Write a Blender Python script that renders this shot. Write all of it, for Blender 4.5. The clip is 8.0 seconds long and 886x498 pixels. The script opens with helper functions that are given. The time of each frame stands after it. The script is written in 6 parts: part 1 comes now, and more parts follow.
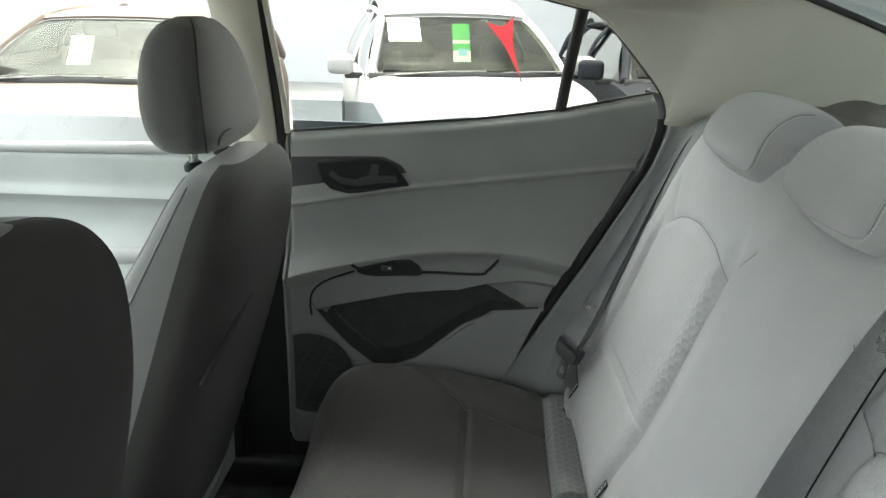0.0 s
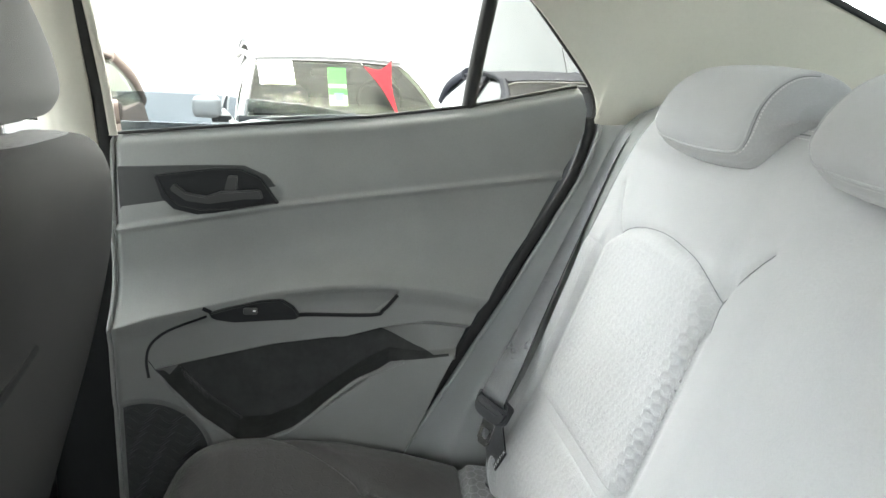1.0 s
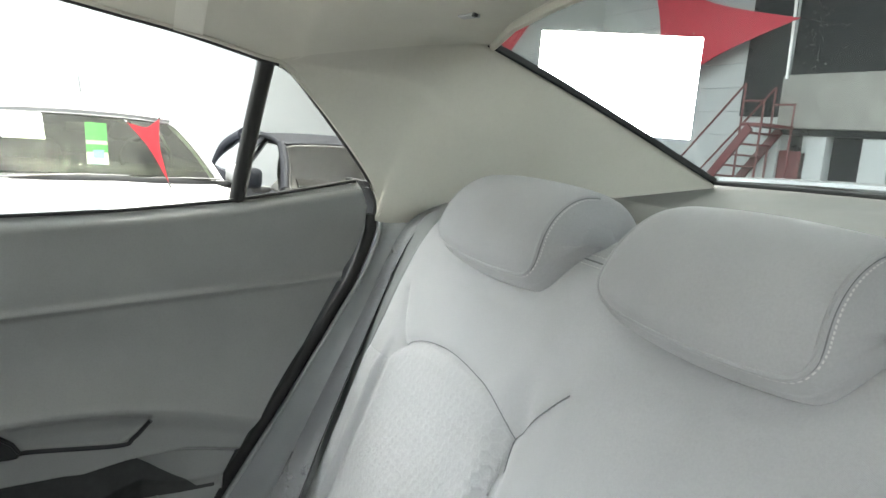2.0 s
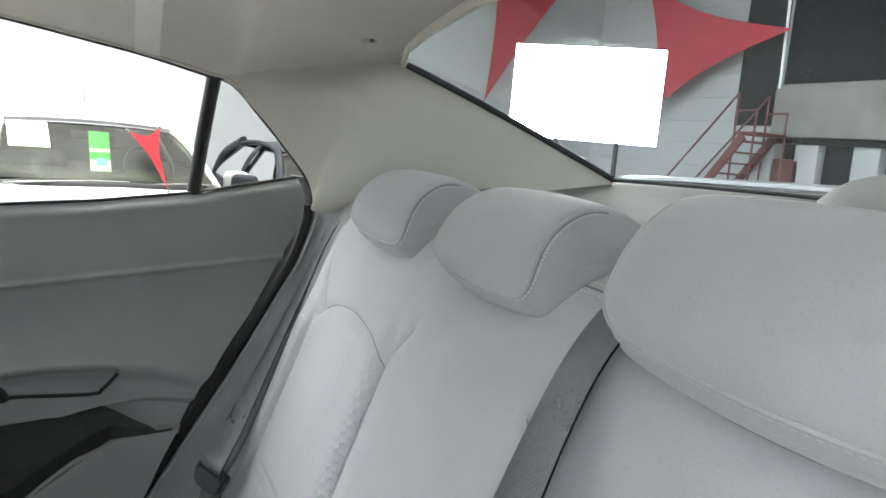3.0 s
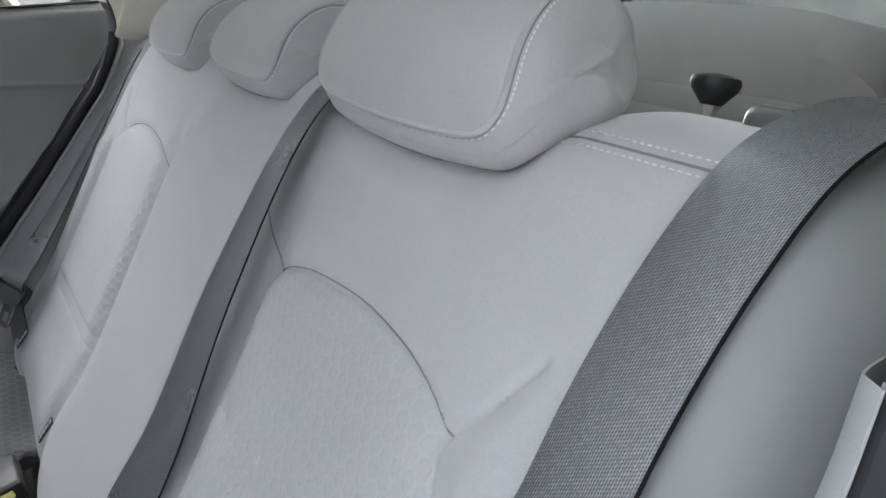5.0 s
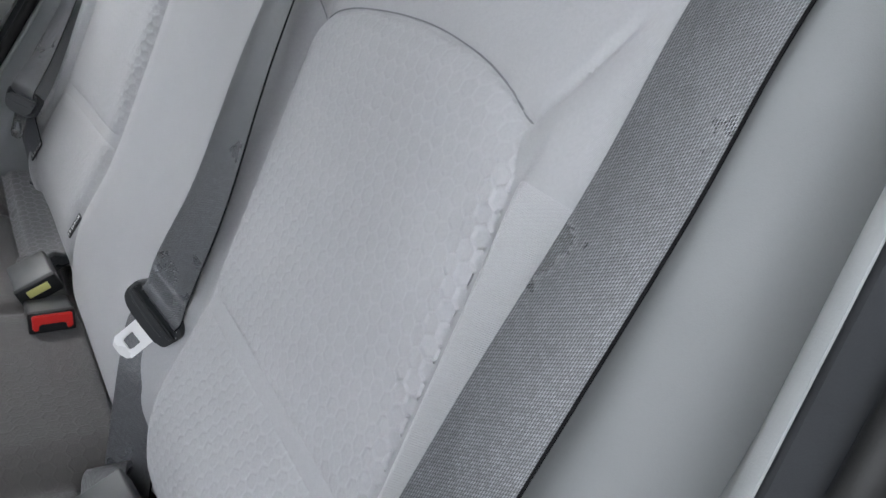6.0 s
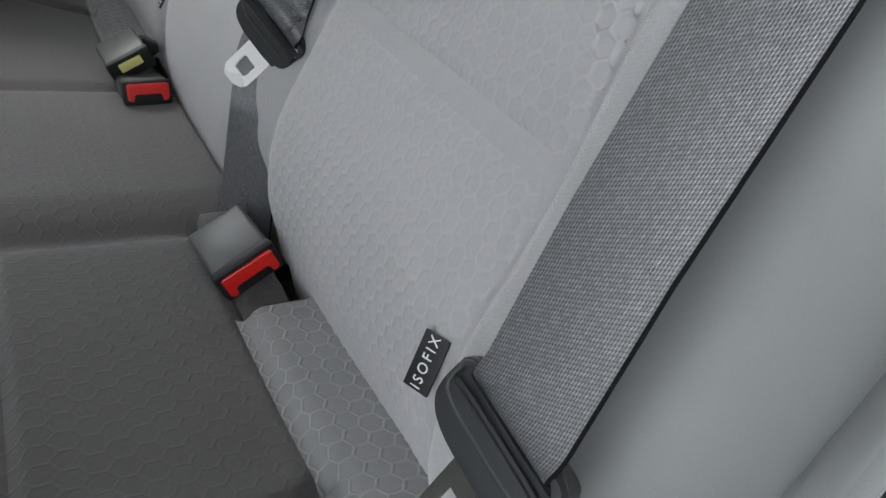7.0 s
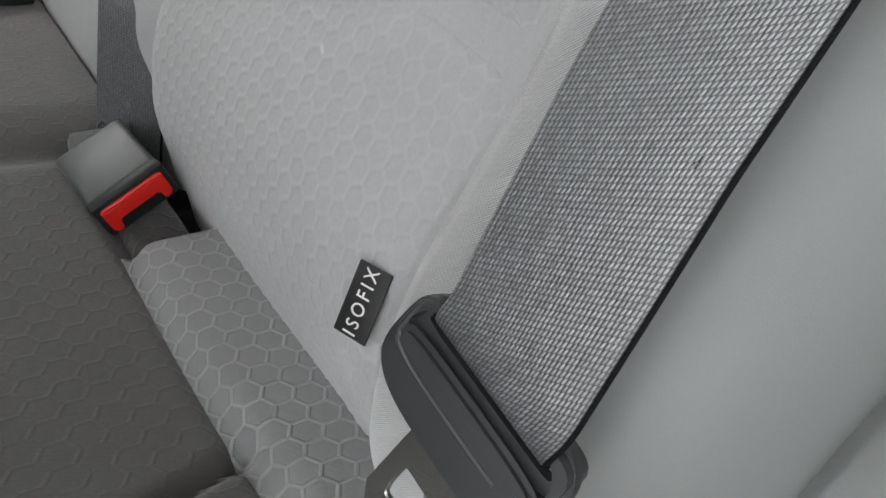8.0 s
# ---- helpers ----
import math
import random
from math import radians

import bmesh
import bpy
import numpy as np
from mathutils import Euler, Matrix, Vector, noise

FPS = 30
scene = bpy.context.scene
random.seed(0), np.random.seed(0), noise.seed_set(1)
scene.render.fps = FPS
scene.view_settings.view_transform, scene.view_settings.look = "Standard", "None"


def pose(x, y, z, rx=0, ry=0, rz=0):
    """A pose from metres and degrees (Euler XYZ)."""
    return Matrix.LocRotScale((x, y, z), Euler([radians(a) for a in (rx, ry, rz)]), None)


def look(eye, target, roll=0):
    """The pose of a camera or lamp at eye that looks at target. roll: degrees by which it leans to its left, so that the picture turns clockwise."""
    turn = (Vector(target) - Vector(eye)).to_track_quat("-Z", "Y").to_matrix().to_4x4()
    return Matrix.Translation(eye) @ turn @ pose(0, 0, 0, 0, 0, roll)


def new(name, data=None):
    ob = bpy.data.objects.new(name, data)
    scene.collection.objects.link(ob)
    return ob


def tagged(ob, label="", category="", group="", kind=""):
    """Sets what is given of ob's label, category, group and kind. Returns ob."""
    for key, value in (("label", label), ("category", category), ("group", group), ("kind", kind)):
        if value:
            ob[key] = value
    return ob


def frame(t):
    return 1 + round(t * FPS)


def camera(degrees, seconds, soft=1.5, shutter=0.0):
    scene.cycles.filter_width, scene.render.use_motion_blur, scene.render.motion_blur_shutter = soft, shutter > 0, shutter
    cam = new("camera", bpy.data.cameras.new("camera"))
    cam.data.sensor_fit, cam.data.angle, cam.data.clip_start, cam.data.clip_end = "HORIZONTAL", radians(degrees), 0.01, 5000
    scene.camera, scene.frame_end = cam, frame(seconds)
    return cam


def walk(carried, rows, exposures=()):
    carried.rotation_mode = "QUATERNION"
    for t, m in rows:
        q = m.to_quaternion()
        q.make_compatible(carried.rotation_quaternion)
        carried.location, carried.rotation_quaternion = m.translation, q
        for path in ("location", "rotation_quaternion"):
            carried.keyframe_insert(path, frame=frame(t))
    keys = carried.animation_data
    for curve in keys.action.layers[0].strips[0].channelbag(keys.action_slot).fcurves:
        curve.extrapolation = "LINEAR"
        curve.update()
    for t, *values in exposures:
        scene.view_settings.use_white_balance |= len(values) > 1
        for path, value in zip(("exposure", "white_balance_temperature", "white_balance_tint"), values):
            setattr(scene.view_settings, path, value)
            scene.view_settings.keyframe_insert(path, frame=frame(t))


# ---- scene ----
cam = camera(61.2, 8.0)
PATH = [
    (0, (-0.765, 0.103, 1.148), (1.125, 0.195, 0.501), 1.4),
    (0.5, (-0.673, 0.134, 1.085), (1.233, 0.095, 0.48), -0.2),
    (1, (-0.48, 0.121, 1.012), (1.446, -0.103, 0.521), 2.5),
    (1.5, (-0.362, 0.114, 1.033), (1.518, -0.448, 0.645), 4.8),
    (2, (-0.38, 0.096, 1.06), (1.436, -0.684, 0.754), 5.1),
    (2.2, (-0.422, 0.087, 1.062), (1.376, -0.738, 0.769), 5.7),
    (3.3, (-0.666, 0.019, 1.062), (1.169, -0.725, 0.776), 4.8),
    (3.5, (-0.688, 0.001, 1.06), (1.137, -0.758, 0.755), 4.7),
    (4, (-0.732, -0.012, 1.044), (1.051, -0.844, 0.687), 4.8),
    (4.2, (-0.735, -0.01, 1.041), (1.028, -0.875, 0.661), 5.3),
    (5.3, (-0.77, -0.014, 0.965), (0.782, -1.134, 0.387), 9.1),
    (5.5, (-0.765, -0.008, 0.943), (0.769, -1.125, 0.309), 9.2),
    (6, (-0.774, 0.033, 0.895), (0.698, -1.046, 0.076), 9.5),
    (6.5, (-0.787, 0.081, 0.818), (0.655, -0.9, -0.163), 6.6),
    (7, (-0.741, 0.073, 0.707), (0.698, -0.849, -0.332), 7.8),
    (7.5, (-0.687, 0.039, 0.656), (0.64, -0.973, -0.446), 8.1),
    (8, (-0.685, 0.045, 0.659), (0.537, -1.025, -0.509), 10.5),
]
walk(cam, [(t, look(eye, target, roll)) for t, eye, target, roll in PATH], exposures=[(0, 3.68, 6850, -1), (0.5, 4.18, 6750, 0), (1, 4.58, 6820, 2), (1.5, 4.48, 6850, 3), (2, 4.18, 6780, 2), (3.5, 3.80, 6530, 9), (4.2, 3.55, 6450, 11), (5.5, 3.76, 6520, 10), (6.2, 3.6, 6450, 8), (6.5, 3.44, 6420, 6), (7.2, 3.44, 6800, 7), (8, 3.62, 7000, 7)])

# ---- light ----
world = bpy.data.worlds.new("overcast")
scene.world = world
world.use_nodes = True
wn = world.node_tree.nodes
sky = wn.new("ShaderNodeTexSky")
sky.sky_type, sky.sun_disc = "NISHITA", False
sky.sun_elevation, sky.sun_rotation = radians(74), radians(75)
sky.air_density, sky.dust_density = 1.0, 4.0
pale = wn.new("ShaderNodeHueSaturation")
pale.inputs["Saturation"].default_value = 0.28
world.node_tree.links.new(sky.outputs[0], pale.inputs["Color"])
world.node_tree.links.new(pale.outputs[0], wn["Background"].inputs[0])
wn["Background"].inputs[1].default_value = 0.15

sun = new("sun", bpy.data.lights.new("sun", "SUN"))
sun.data.energy, sun.data.angle, sun.data.color = 0.5, radians(25), (1.0, 0.97, 0.93)
sun.matrix_world = look((1.6, 0.4, 6.0), (0, 0, 0))

# ---- materials ----


class Nodes:
    """A small builder of node materials."""

    def __init__(self, name):
        self.mat = bpy.data.materials.new(name)
        self.mat.use_nodes = True
        self.tree = self.mat.node_tree
        self.shader = self.tree.nodes["Principled BSDF"]

    def add(self, kind, **values):
        node = self.tree.nodes.new(kind)
        for key, value in values.items():
            node.inputs[key].default_value = value
        return node

    def link(self, a, b):
        self.tree.links.new(a, b)

    def math(self, op, a, b=0.0, c=0.0):
        node = self.tree.nodes.new("ShaderNodeMath")
        node.operation = op
        for slot, value in zip(node.inputs, (a, b, c)):
            if isinstance(value, (int, float)):
                slot.default_value = value
            else:
                self.link(value, slot)
        return node.outputs[0]

    def where(self, name):
        return self.add("ShaderNodeTexCoord").outputs[name]

    def noise(self, at, scale, detail=4.0, rough=0.55):
        node = self.add("ShaderNodeTexNoise", Scale=scale, Detail=detail, Roughness=rough)
        self.link(at, node.inputs["Vector"])
        return node.outputs["Fac"]

    def ramp(self, value, low, high, a=0.0, b=1.0):
        node = self.add("ShaderNodeMapRange")
        node.inputs[1].default_value, node.inputs[2].default_value = low, high
        node.inputs[3].default_value, node.inputs[4].default_value = a, b
        self.link(value, node.inputs[0])
        return node.outputs[0]

    def mix(self, fac, a, b):
        node = self.add("ShaderNodeMix")
        node.data_type = "RGBA"
        for slot, value in ((node.inputs[0], fac), (node.inputs[6], a), (node.inputs[7], b)):
            if isinstance(value, (int, float)):
                slot.default_value = value
            elif isinstance(value, tuple):
                slot.default_value = (*value, 1) if len(value) == 3 else value
            else:
                self.link(value, slot)
        return node.outputs[2]

    def bump(self, height, strength, distance):
        node = self.add("ShaderNodeBump", Strength=strength, Distance=distance)
        self.link(height, node.inputs["Height"])
        return node.outputs[0]

    def done(self, color=None, rough=None, normal=None, **fixed):
        for name, value in (("Base Color", color), ("Roughness", rough), ("Normal", normal)):
            slot = self.shader.inputs[name]
            if isinstance(value, tuple):
                slot.default_value = (*value, 1)
            elif isinstance(value, (int, float)):
                slot.default_value = value
            elif value is not None:
                self.link(value, slot)
        for name, value in fixed.items():
            self.shader.inputs[name.replace("_", " ")].default_value = value
        return self.mat


def shades(color, spread):
    return tuple(c * (1 - spread) for c in color), tuple(min(1, c * (1 + spread)) for c in color)


def plain(name, color, rough=0.5, spread=0.08, grain=900.0, depth=0.0002, blotch=9.0, speckle=0.05, **fixed):
    """Moulded or painted surface: cloudy tone and a fine grain."""
    n = Nodes(name)
    at = n.where("Object")
    cloud = n.noise(at, blotch, 5)
    fine = n.noise(at, grain, 2)
    low, high = shades(color, spread)
    tone = n.mix(n.ramp(cloud, 0.3, 0.7), low, high)
    speck = n.noise(at, grain * 0.4, 3)
    tone = n.mix(n.ramp(speck, 0.45, 0.75, 0.0, speckle), tone, tuple(c * 0.45 for c in color))
    rub = n.ramp(n.noise(at, blotch * 3, 6), 0.35, 0.7, rough - 0.06, rough + 0.08)
    return n.done(tone, rub, n.bump(n.math("MULTIPLY_ADD", speck, speckle * 3, fine), 0.6, depth), **fixed)


def cloth(name, color, hexagons=0.0, spread=0.06, rough=0.85, sheen=0.25, line=0.35, relief=2.0, gloss=0.5, twill=0.0):
    """Car upholstery: a fine weave; with hexagons, an embossed honeycomb of that cell width in metres."""
    n = Nodes(name)
    at = n.where("UV")
    cut = n.add("ShaderNodeSeparateXYZ")
    n.link(at, cut.inputs[0])
    u, v = cut.outputs[0], cut.outputs[1]
    weave = n.math("MULTIPLY", n.math("SINE", n.math("MULTIPLY", n.math("ADD", u, n.math("MULTIPLY", v, 0.35)), 7200.0)),
                   n.math("SINE", n.math("MULTIPLY", v, 6100.0)))
    ob = n.where("Object")
    cloud = n.noise(ob, 6.0, 5)
    lint = n.noise(ob, 520.0, 3)
    low, high = shades(color, spread)
    tone = n.mix(n.ramp(cloud, 0.32, 0.68), low, high)
    tone = n.mix(n.ramp(lint, 0.35, 0.75, 0.0, 0.22), tone, tuple(c * 0.62 for c in color))
    height = n.math("MULTIPLY_ADD", weave, 0.22, n.math("MULTIPLY", lint, 0.22))
    if twill:
        rib = n.math("SINE", n.math("MULTIPLY", n.math("ADD", u, v), 2 * math.pi / twill))
        height = n.math("MULTIPLY_ADD", rib, 0.5, height)
        tone = n.mix(n.ramp(rib, -1.0, 0.2, 0.16, 0.0), tone, tuple(c * 0.5 for c in color))
    if hexagons:
        x, y = n.math("DIVIDE", u, hexagons), n.math("DIVIDE", v, hexagons)
        tall = math.sqrt(3)

        def cell(dx, dy):
            gx = n.math("SUBTRACT", n.math("FLOORED_MODULO", n.math("ADD", x, dx), 1.0), 0.5)
            gy = n.math("SUBTRACT", n.math("FLOORED_MODULO", n.math("ADD", y, dy), tall), tall / 2)
            ax, ay = n.math("ABSOLUTE", gx), n.math("ABSOLUTE", gy)
            return n.math("MAXIMUM", ax, n.math("ADD", n.math("MULTIPLY", ax, 0.5), n.math("MULTIPLY", ay, tall / 2)))

        far = n.math("MINIMUM", cell(0, 0), cell(0.5, tall / 2))
        ridge = n.ramp(far, 0.40, 0.48)
        node = ridge.node
        node.interpolation_type = "SMOOTHSTEP"
        height = n.math("ADD", height, n.math("MULTIPLY", ridge, relief))
        # glints of the embossed ridges are put into the colour
        tone = n.mix(n.math("MULTIPLY", ridge, line), tone, tuple(min(1, c * 1.5) for c in color))
    return n.done(tone, rough, n.bump(height, 0.7, 0.0005), Sheen_Weight=sheen, Sheen_Roughness=0.5, Specular_IOR_Level=gloss)


def webbing(name, color):
    """Seat-belt webbing: columns of plump glossy floats, each column set off against the next."""
    n = Nodes(name)
    cut = n.add("ShaderNodeSeparateXYZ")
    n.link(n.where("UV"), cut.inputs[0])
    u, v = cut.outputs[0], cut.outputs[1]
    wide, long = 0.00122, 0.0018
    column = n.math("DIVIDE", u, wide)
    index = n.math("FLOOR", column)
    across = n.math("SUBTRACT", n.math("FRACT", column), 0.5)
    row = n.math("ADD", n.math("DIVIDE", v, long), n.math("MULTIPLY", index, 0.42))
    row = n.math("ADD", row, n.math("MULTIPLY", across, 0.85))
    along = n.math("SUBTRACT", n.math("FRACT", row), 0.5)
    cell = n.add("ShaderNodeTexWhiteNoise")
    key = n.add("ShaderNodeCombineXYZ")
    n.link(index, key.inputs[0])
    n.link(n.math("FLOOR", row), key.inputs[1])
    n.link(key.outputs[0], cell.inputs["Vector"])
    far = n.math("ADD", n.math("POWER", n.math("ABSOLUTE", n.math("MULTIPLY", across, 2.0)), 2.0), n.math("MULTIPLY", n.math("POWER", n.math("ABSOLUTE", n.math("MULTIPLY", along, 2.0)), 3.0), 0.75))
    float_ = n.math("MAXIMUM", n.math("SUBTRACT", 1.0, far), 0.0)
    at = n.where("Object")
    dull = n.noise(at, 12.0, 5)
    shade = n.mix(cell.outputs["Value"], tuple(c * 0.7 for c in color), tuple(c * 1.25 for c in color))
    # hollows between floats painted nearly black to hold their shade
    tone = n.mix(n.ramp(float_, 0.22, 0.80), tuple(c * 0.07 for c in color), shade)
    tone = n.mix(n.ramp(dull, 0.35, 0.75, 0.0, 0.18), tone, tuple(c * 0.45 for c in color))
    # shadow line beside the belt, painted along its near edge
    edge_shade = n.ramp(u, 0.0236, 0.0242, 0.0, 0.98)
    tone = n.mix(edge_shade, tone, tuple(c * 0.04 for c in color))
    rub = n.math("MULTIPLY_ADD", edge_shade, 0.5, n.ramp(dull, 0.3, 0.7, 0.26, 0.34))
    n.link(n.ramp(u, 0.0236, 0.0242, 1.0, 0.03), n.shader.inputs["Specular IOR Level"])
    return n.done(tone, rub, n.bump(n.math("POWER", float_, 0.5), 0.55, 0.0004))


def glass(name, tint, rough=0.0, haze=0.0, outside=False, shine=1.0):
    n = Nodes(name)
    out = n.tree.nodes["Material Output"]
    clear = n.add("ShaderNodeBsdfTransparent")
    clear.inputs[0].default_value = (*tint, 1)
    gloss = n.add("ShaderNodeBsdfGlossy", Roughness=max(rough, 0.02))
    facing = n.add("ShaderNodeLayerWeight", Blend=0.5)
    rim = n.math("MULTIPLY_ADD", n.math("POWER", facing.outputs["Facing"], 5.0), 0.25 * shine, 0.03 * shine)
    both = n.add("ShaderNodeMixShader")
    n.link(rim, both.inputs[0])
    n.link(clear.outputs[0], both.inputs[1])
    n.link(gloss.outputs[0], both.inputs[2])
    n.link(both.outputs[0], out.inputs["Surface"])
    if haze:
        # milky film that puts glare and reflected haze into the pane
        film, veil = n.add("ShaderNodeBsdfDiffuse" if outside else "ShaderNodeBsdfTranslucent"), n.add("ShaderNodeMixShader")
        film.inputs[0].default_value = (0.8, 0.8, 0.78, 1)
        cloud = n.ramp(n.noise(n.where("Object"), 5.0, 5), 0.3, 0.7, haze * 0.7, haze * 1.3)
        n.link(cloud, veil.inputs[0])
        n.link(both.outputs[0], veil.inputs[1])
        n.link(film.outputs[0], veil.inputs[2])
        n.link(veil.outputs[0], out.inputs["Surface"])
    return n.mat


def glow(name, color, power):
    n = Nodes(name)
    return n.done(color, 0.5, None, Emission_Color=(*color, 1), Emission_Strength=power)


HEX_CELL = 0.0126  # width of a honeycomb cell in the upholstery
SEAT = (0.395, 0.395, 0.402)
M_SEAT = cloth("seat_cloth", SEAT)
M_HEX = cloth("honeycomb_cloth", SEAT, hexagons=HEX_CELL, line=0.11, relief=0.4, rough=0.68, gloss=0.35)
# seat cloth tinted slightly paler to hold the light on the strip
M_TWILL = cloth("twill_cloth", tuple(c * 1.05 for c in SEAT), twill=0.0011, sheen=0.6)
M_STRIP = cloth("strip_cloth", (0.19, 0.19, 0.193), hexagons=0.0150, rough=0.5, line=0.7)
# front seat in two tones: paler for window light, black for panel and shade
M_FRONT = cloth("front_seat_cloth", (0.115, 0.115, 0.112), spread=0.12, sheen=0.5)
M_PANELSHADE = cloth("panel_and_shade_cloth", (0.030, 0.029, 0.027), rough=0.9, sheen=0.05, spread=0.25)
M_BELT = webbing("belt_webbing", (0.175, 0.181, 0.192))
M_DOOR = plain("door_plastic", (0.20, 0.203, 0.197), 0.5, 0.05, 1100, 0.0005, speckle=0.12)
M_DOOR_DARK = plain("dark_plastic", (0.014, 0.015, 0.016), 0.5, 0.1, Specular_IOR_Level=0.3)
M_TONGUE = plain("tongue_plastic", (0.032, 0.034, 0.036), 0.38, 0.06, 1500, 0.0001)
M_LEVER = plain("satin_lever", (0.045, 0.045, 0.045), 0.4, 0.05)
M_TRIM = plain("grey_trim", (0.40, 0.41, 0.405), 0.45, 0.05)
M_PILLAR = plain("beige_trim", (0.585, 0.565, 0.495), 0.6, 0.03, 500, 0.0002)
M_LINER = plain("headliner_felt", (0.66, 0.64, 0.565), 0.95, 0.04, 1400, 0.0004)
M_RUBBER = plain("black_rubber", (0.012, 0.012, 0.012), 0.6, 0.1)
M_SHELF = plain("shelf_felt", (0.15, 0.146, 0.134), 0.95, 0.06, 1200, 0.0004)
M_CARPET = plain("dark_carpet", (0.02, 0.02, 0.021), 1.0, 0.3, 600, 0.002, 40)
M_BODY = plain("silver_paint", (0.55, 0.56, 0.57), 0.3, 0.02, Coat_Weight=0.6)
M_CHROME = plain("bright_metal", (0.75, 0.75, 0.74), 0.22, 0.04, Metallic=1.0)
# the steel's gleam is put into a nearly white, barely metallic colour
M_STEELGLEAM = plain("gleam_white_steel", (0.88, 0.88, 0.87), 0.3, 0.03, Metallic=0.1)
M_RED = plain("red_plastic", (0.62, 0.015, 0.012), 0.38, 0.05)
M_BUCKLE = plain("grey_buckle_plastic", (0.07, 0.073, 0.073), 0.42, 0.05)
M_THREAD = plain("pale_thread", (0.62, 0.61, 0.60), 0.8, 0.05)
M_DARKSEAM = plain("dark_seam", (0.018, 0.018, 0.018), 0.8, 0.05)
M_SEAM = plain("seam_thread", (0.19, 0.19, 0.20), 0.8, 0.05)
M_LABEL = plain("black_label", (0.012, 0.012, 0.013), 0.55, 0.1)
M_WHITE = plain("white_print", (0.8, 0.8, 0.8), 0.6, 0.02)
M_GLASS = glass("tinted_glass", (0.84, 0.84, 0.82))
M_WET = glass("wet_glass", (0.60, 0.63, 0.65))
M_REAR = glass("hazed_rear_glass", (0.84, 0.87, 0.87), haze=0.006)
M_DROP = glass("water", (0.95, 0.97, 0.98))

# ---- mesh helpers ----


def part(name, data, material, parent=None, label="", sharp=40.0):
    """Links a bmesh or a mesh as one object, under its thing or part."""
    if isinstance(data, bmesh.types.BMesh):
        mesh = bpy.data.meshes.new(name)
        bmesh.ops.recalc_face_normals(data, faces=data.faces)
        data.to_mesh(mesh)
        data.free()
    else:
        mesh = data
    mesh.shade_smooth()
    if sharp:
        mesh.set_sharp_from_angle(angle=radians(sharp))
    mesh.materials.append(material)
    ob = new(name, mesh)
    if parent:
        ob.parent = parent
    return tagged(ob, label)


def thing(name, label, category, group="", kind=""):
    return tagged(new(name), label, category, group, kind)


def curve(points, n):
    """A smooth row of n places through the given ones."""
    p = np.array(points, float)
    q = np.vstack([2 * p[0] - p[1], p, 2 * p[-1] - p[-2]])
    at = np.linspace(0, len(p) - 1, n)
    i = np.minimum(at.astype(int), len(p) - 2)
    t = (at - i)[:, None]
    a, b, c, d = q[i], q[i + 1], q[i + 2], q[i + 3]
    return 0.5 * (2 * b + (c - a) * t + (2 * a - 5 * b + 4 * c - d) * t**2 + (3 * b - a - 3 * c + d) * t**3)


def ring(points, n):
    """A smooth closed row of n places through the given ones."""
    p = np.array(points, float)
    k = len(p)
    at = np.linspace(0, k, n, endpoint=False)
    i = at.astype(int)
    t = (at - i)[:, None]
    a, b, c, d = p[(i - 1) % k], p[i % k], p[(i + 1) % k], p[(i + 2) % k]
    return 0.5 * (2 * b + (c - a) * t + (2 * a - 5 * b + 4 * c - d) * t**2 + (3 * b - a - 3 * c + d) * t**3)


def normals(v):
    du, dv = np.gradient(v, axis=0), np.gradient(v, axis=1)
    n = np.cross(du, dv)
    return n / np.maximum(np.linalg.norm(n, axis=2, keepdims=True), 1e-12)


def mesh_of(name, verts, faces, uv=None):
    mesh = bpy.data.meshes.new(name)
    mesh.from_pydata(np.asarray(verts).tolist(), [], faces if isinstance(faces, list) else faces.tolist())
    if uv is not None:
        layer = mesh.uv_layers.new(name="UVMap")
        index = np.empty(len(mesh.loops), int)
        mesh.loops.foreach_get("vertex_index", index)
        layer.data.foreach_set("uv", np.asarray(uv, float)[index].ravel())
    mesh.validate()
    return mesh


def quads(nu, nv, start=0, flip=False):
    i = (np.arange(nu - 1)[:, None] * nv + np.arange(nv - 1)[None]).ravel() + start
    q = np.stack([i, i + nv, i + nv + 1, i + 1], 1)
    return q[:, ::-1] if flip else q


def sheet(name, v, thick=0.0, uv=None):
    """A panel of a grid of places; with thick, a closed shell whose back lies that far behind its normals."""
    nu, nv = v.shape[:2]
    if uv is None:
        u = np.concatenate([[0], np.cumsum(np.linalg.norm(np.diff(v[:, nv // 2], axis=0), axis=1))])
        w = np.concatenate([[0], np.cumsum(np.linalg.norm(np.diff(v[nu // 2], axis=0), axis=1))])
        uv = np.stack(np.broadcast_arrays(u[:, None], w[None]), 2)
    flat, uvs, faces = v.reshape(-1, 3), uv.reshape(-1, 2), quads(nu, nv)
    if thick:
        back = (v - normals(v) * thick).reshape(-1, 3)
        n = len(flat)
        edge = np.concatenate([np.arange(nv), np.arange(2 * nv - 1, nu * nv, nv), np.arange(nu * nv - 2, (nu - 1) * nv - 1, -1), np.arange((nu - 2) * nv, 0, -nv)])
        nxt = np.roll(edge, -1)
        rim = np.stack([edge, nxt, nxt + n, edge + n], 1)
        flat, uvs = np.vstack([flat, back]), np.vstack([uvs, uvs])
        faces = np.vstack([faces, quads(nu, nv, n, True), rim])
    return mesh_of(name, flat, faces, uvs)


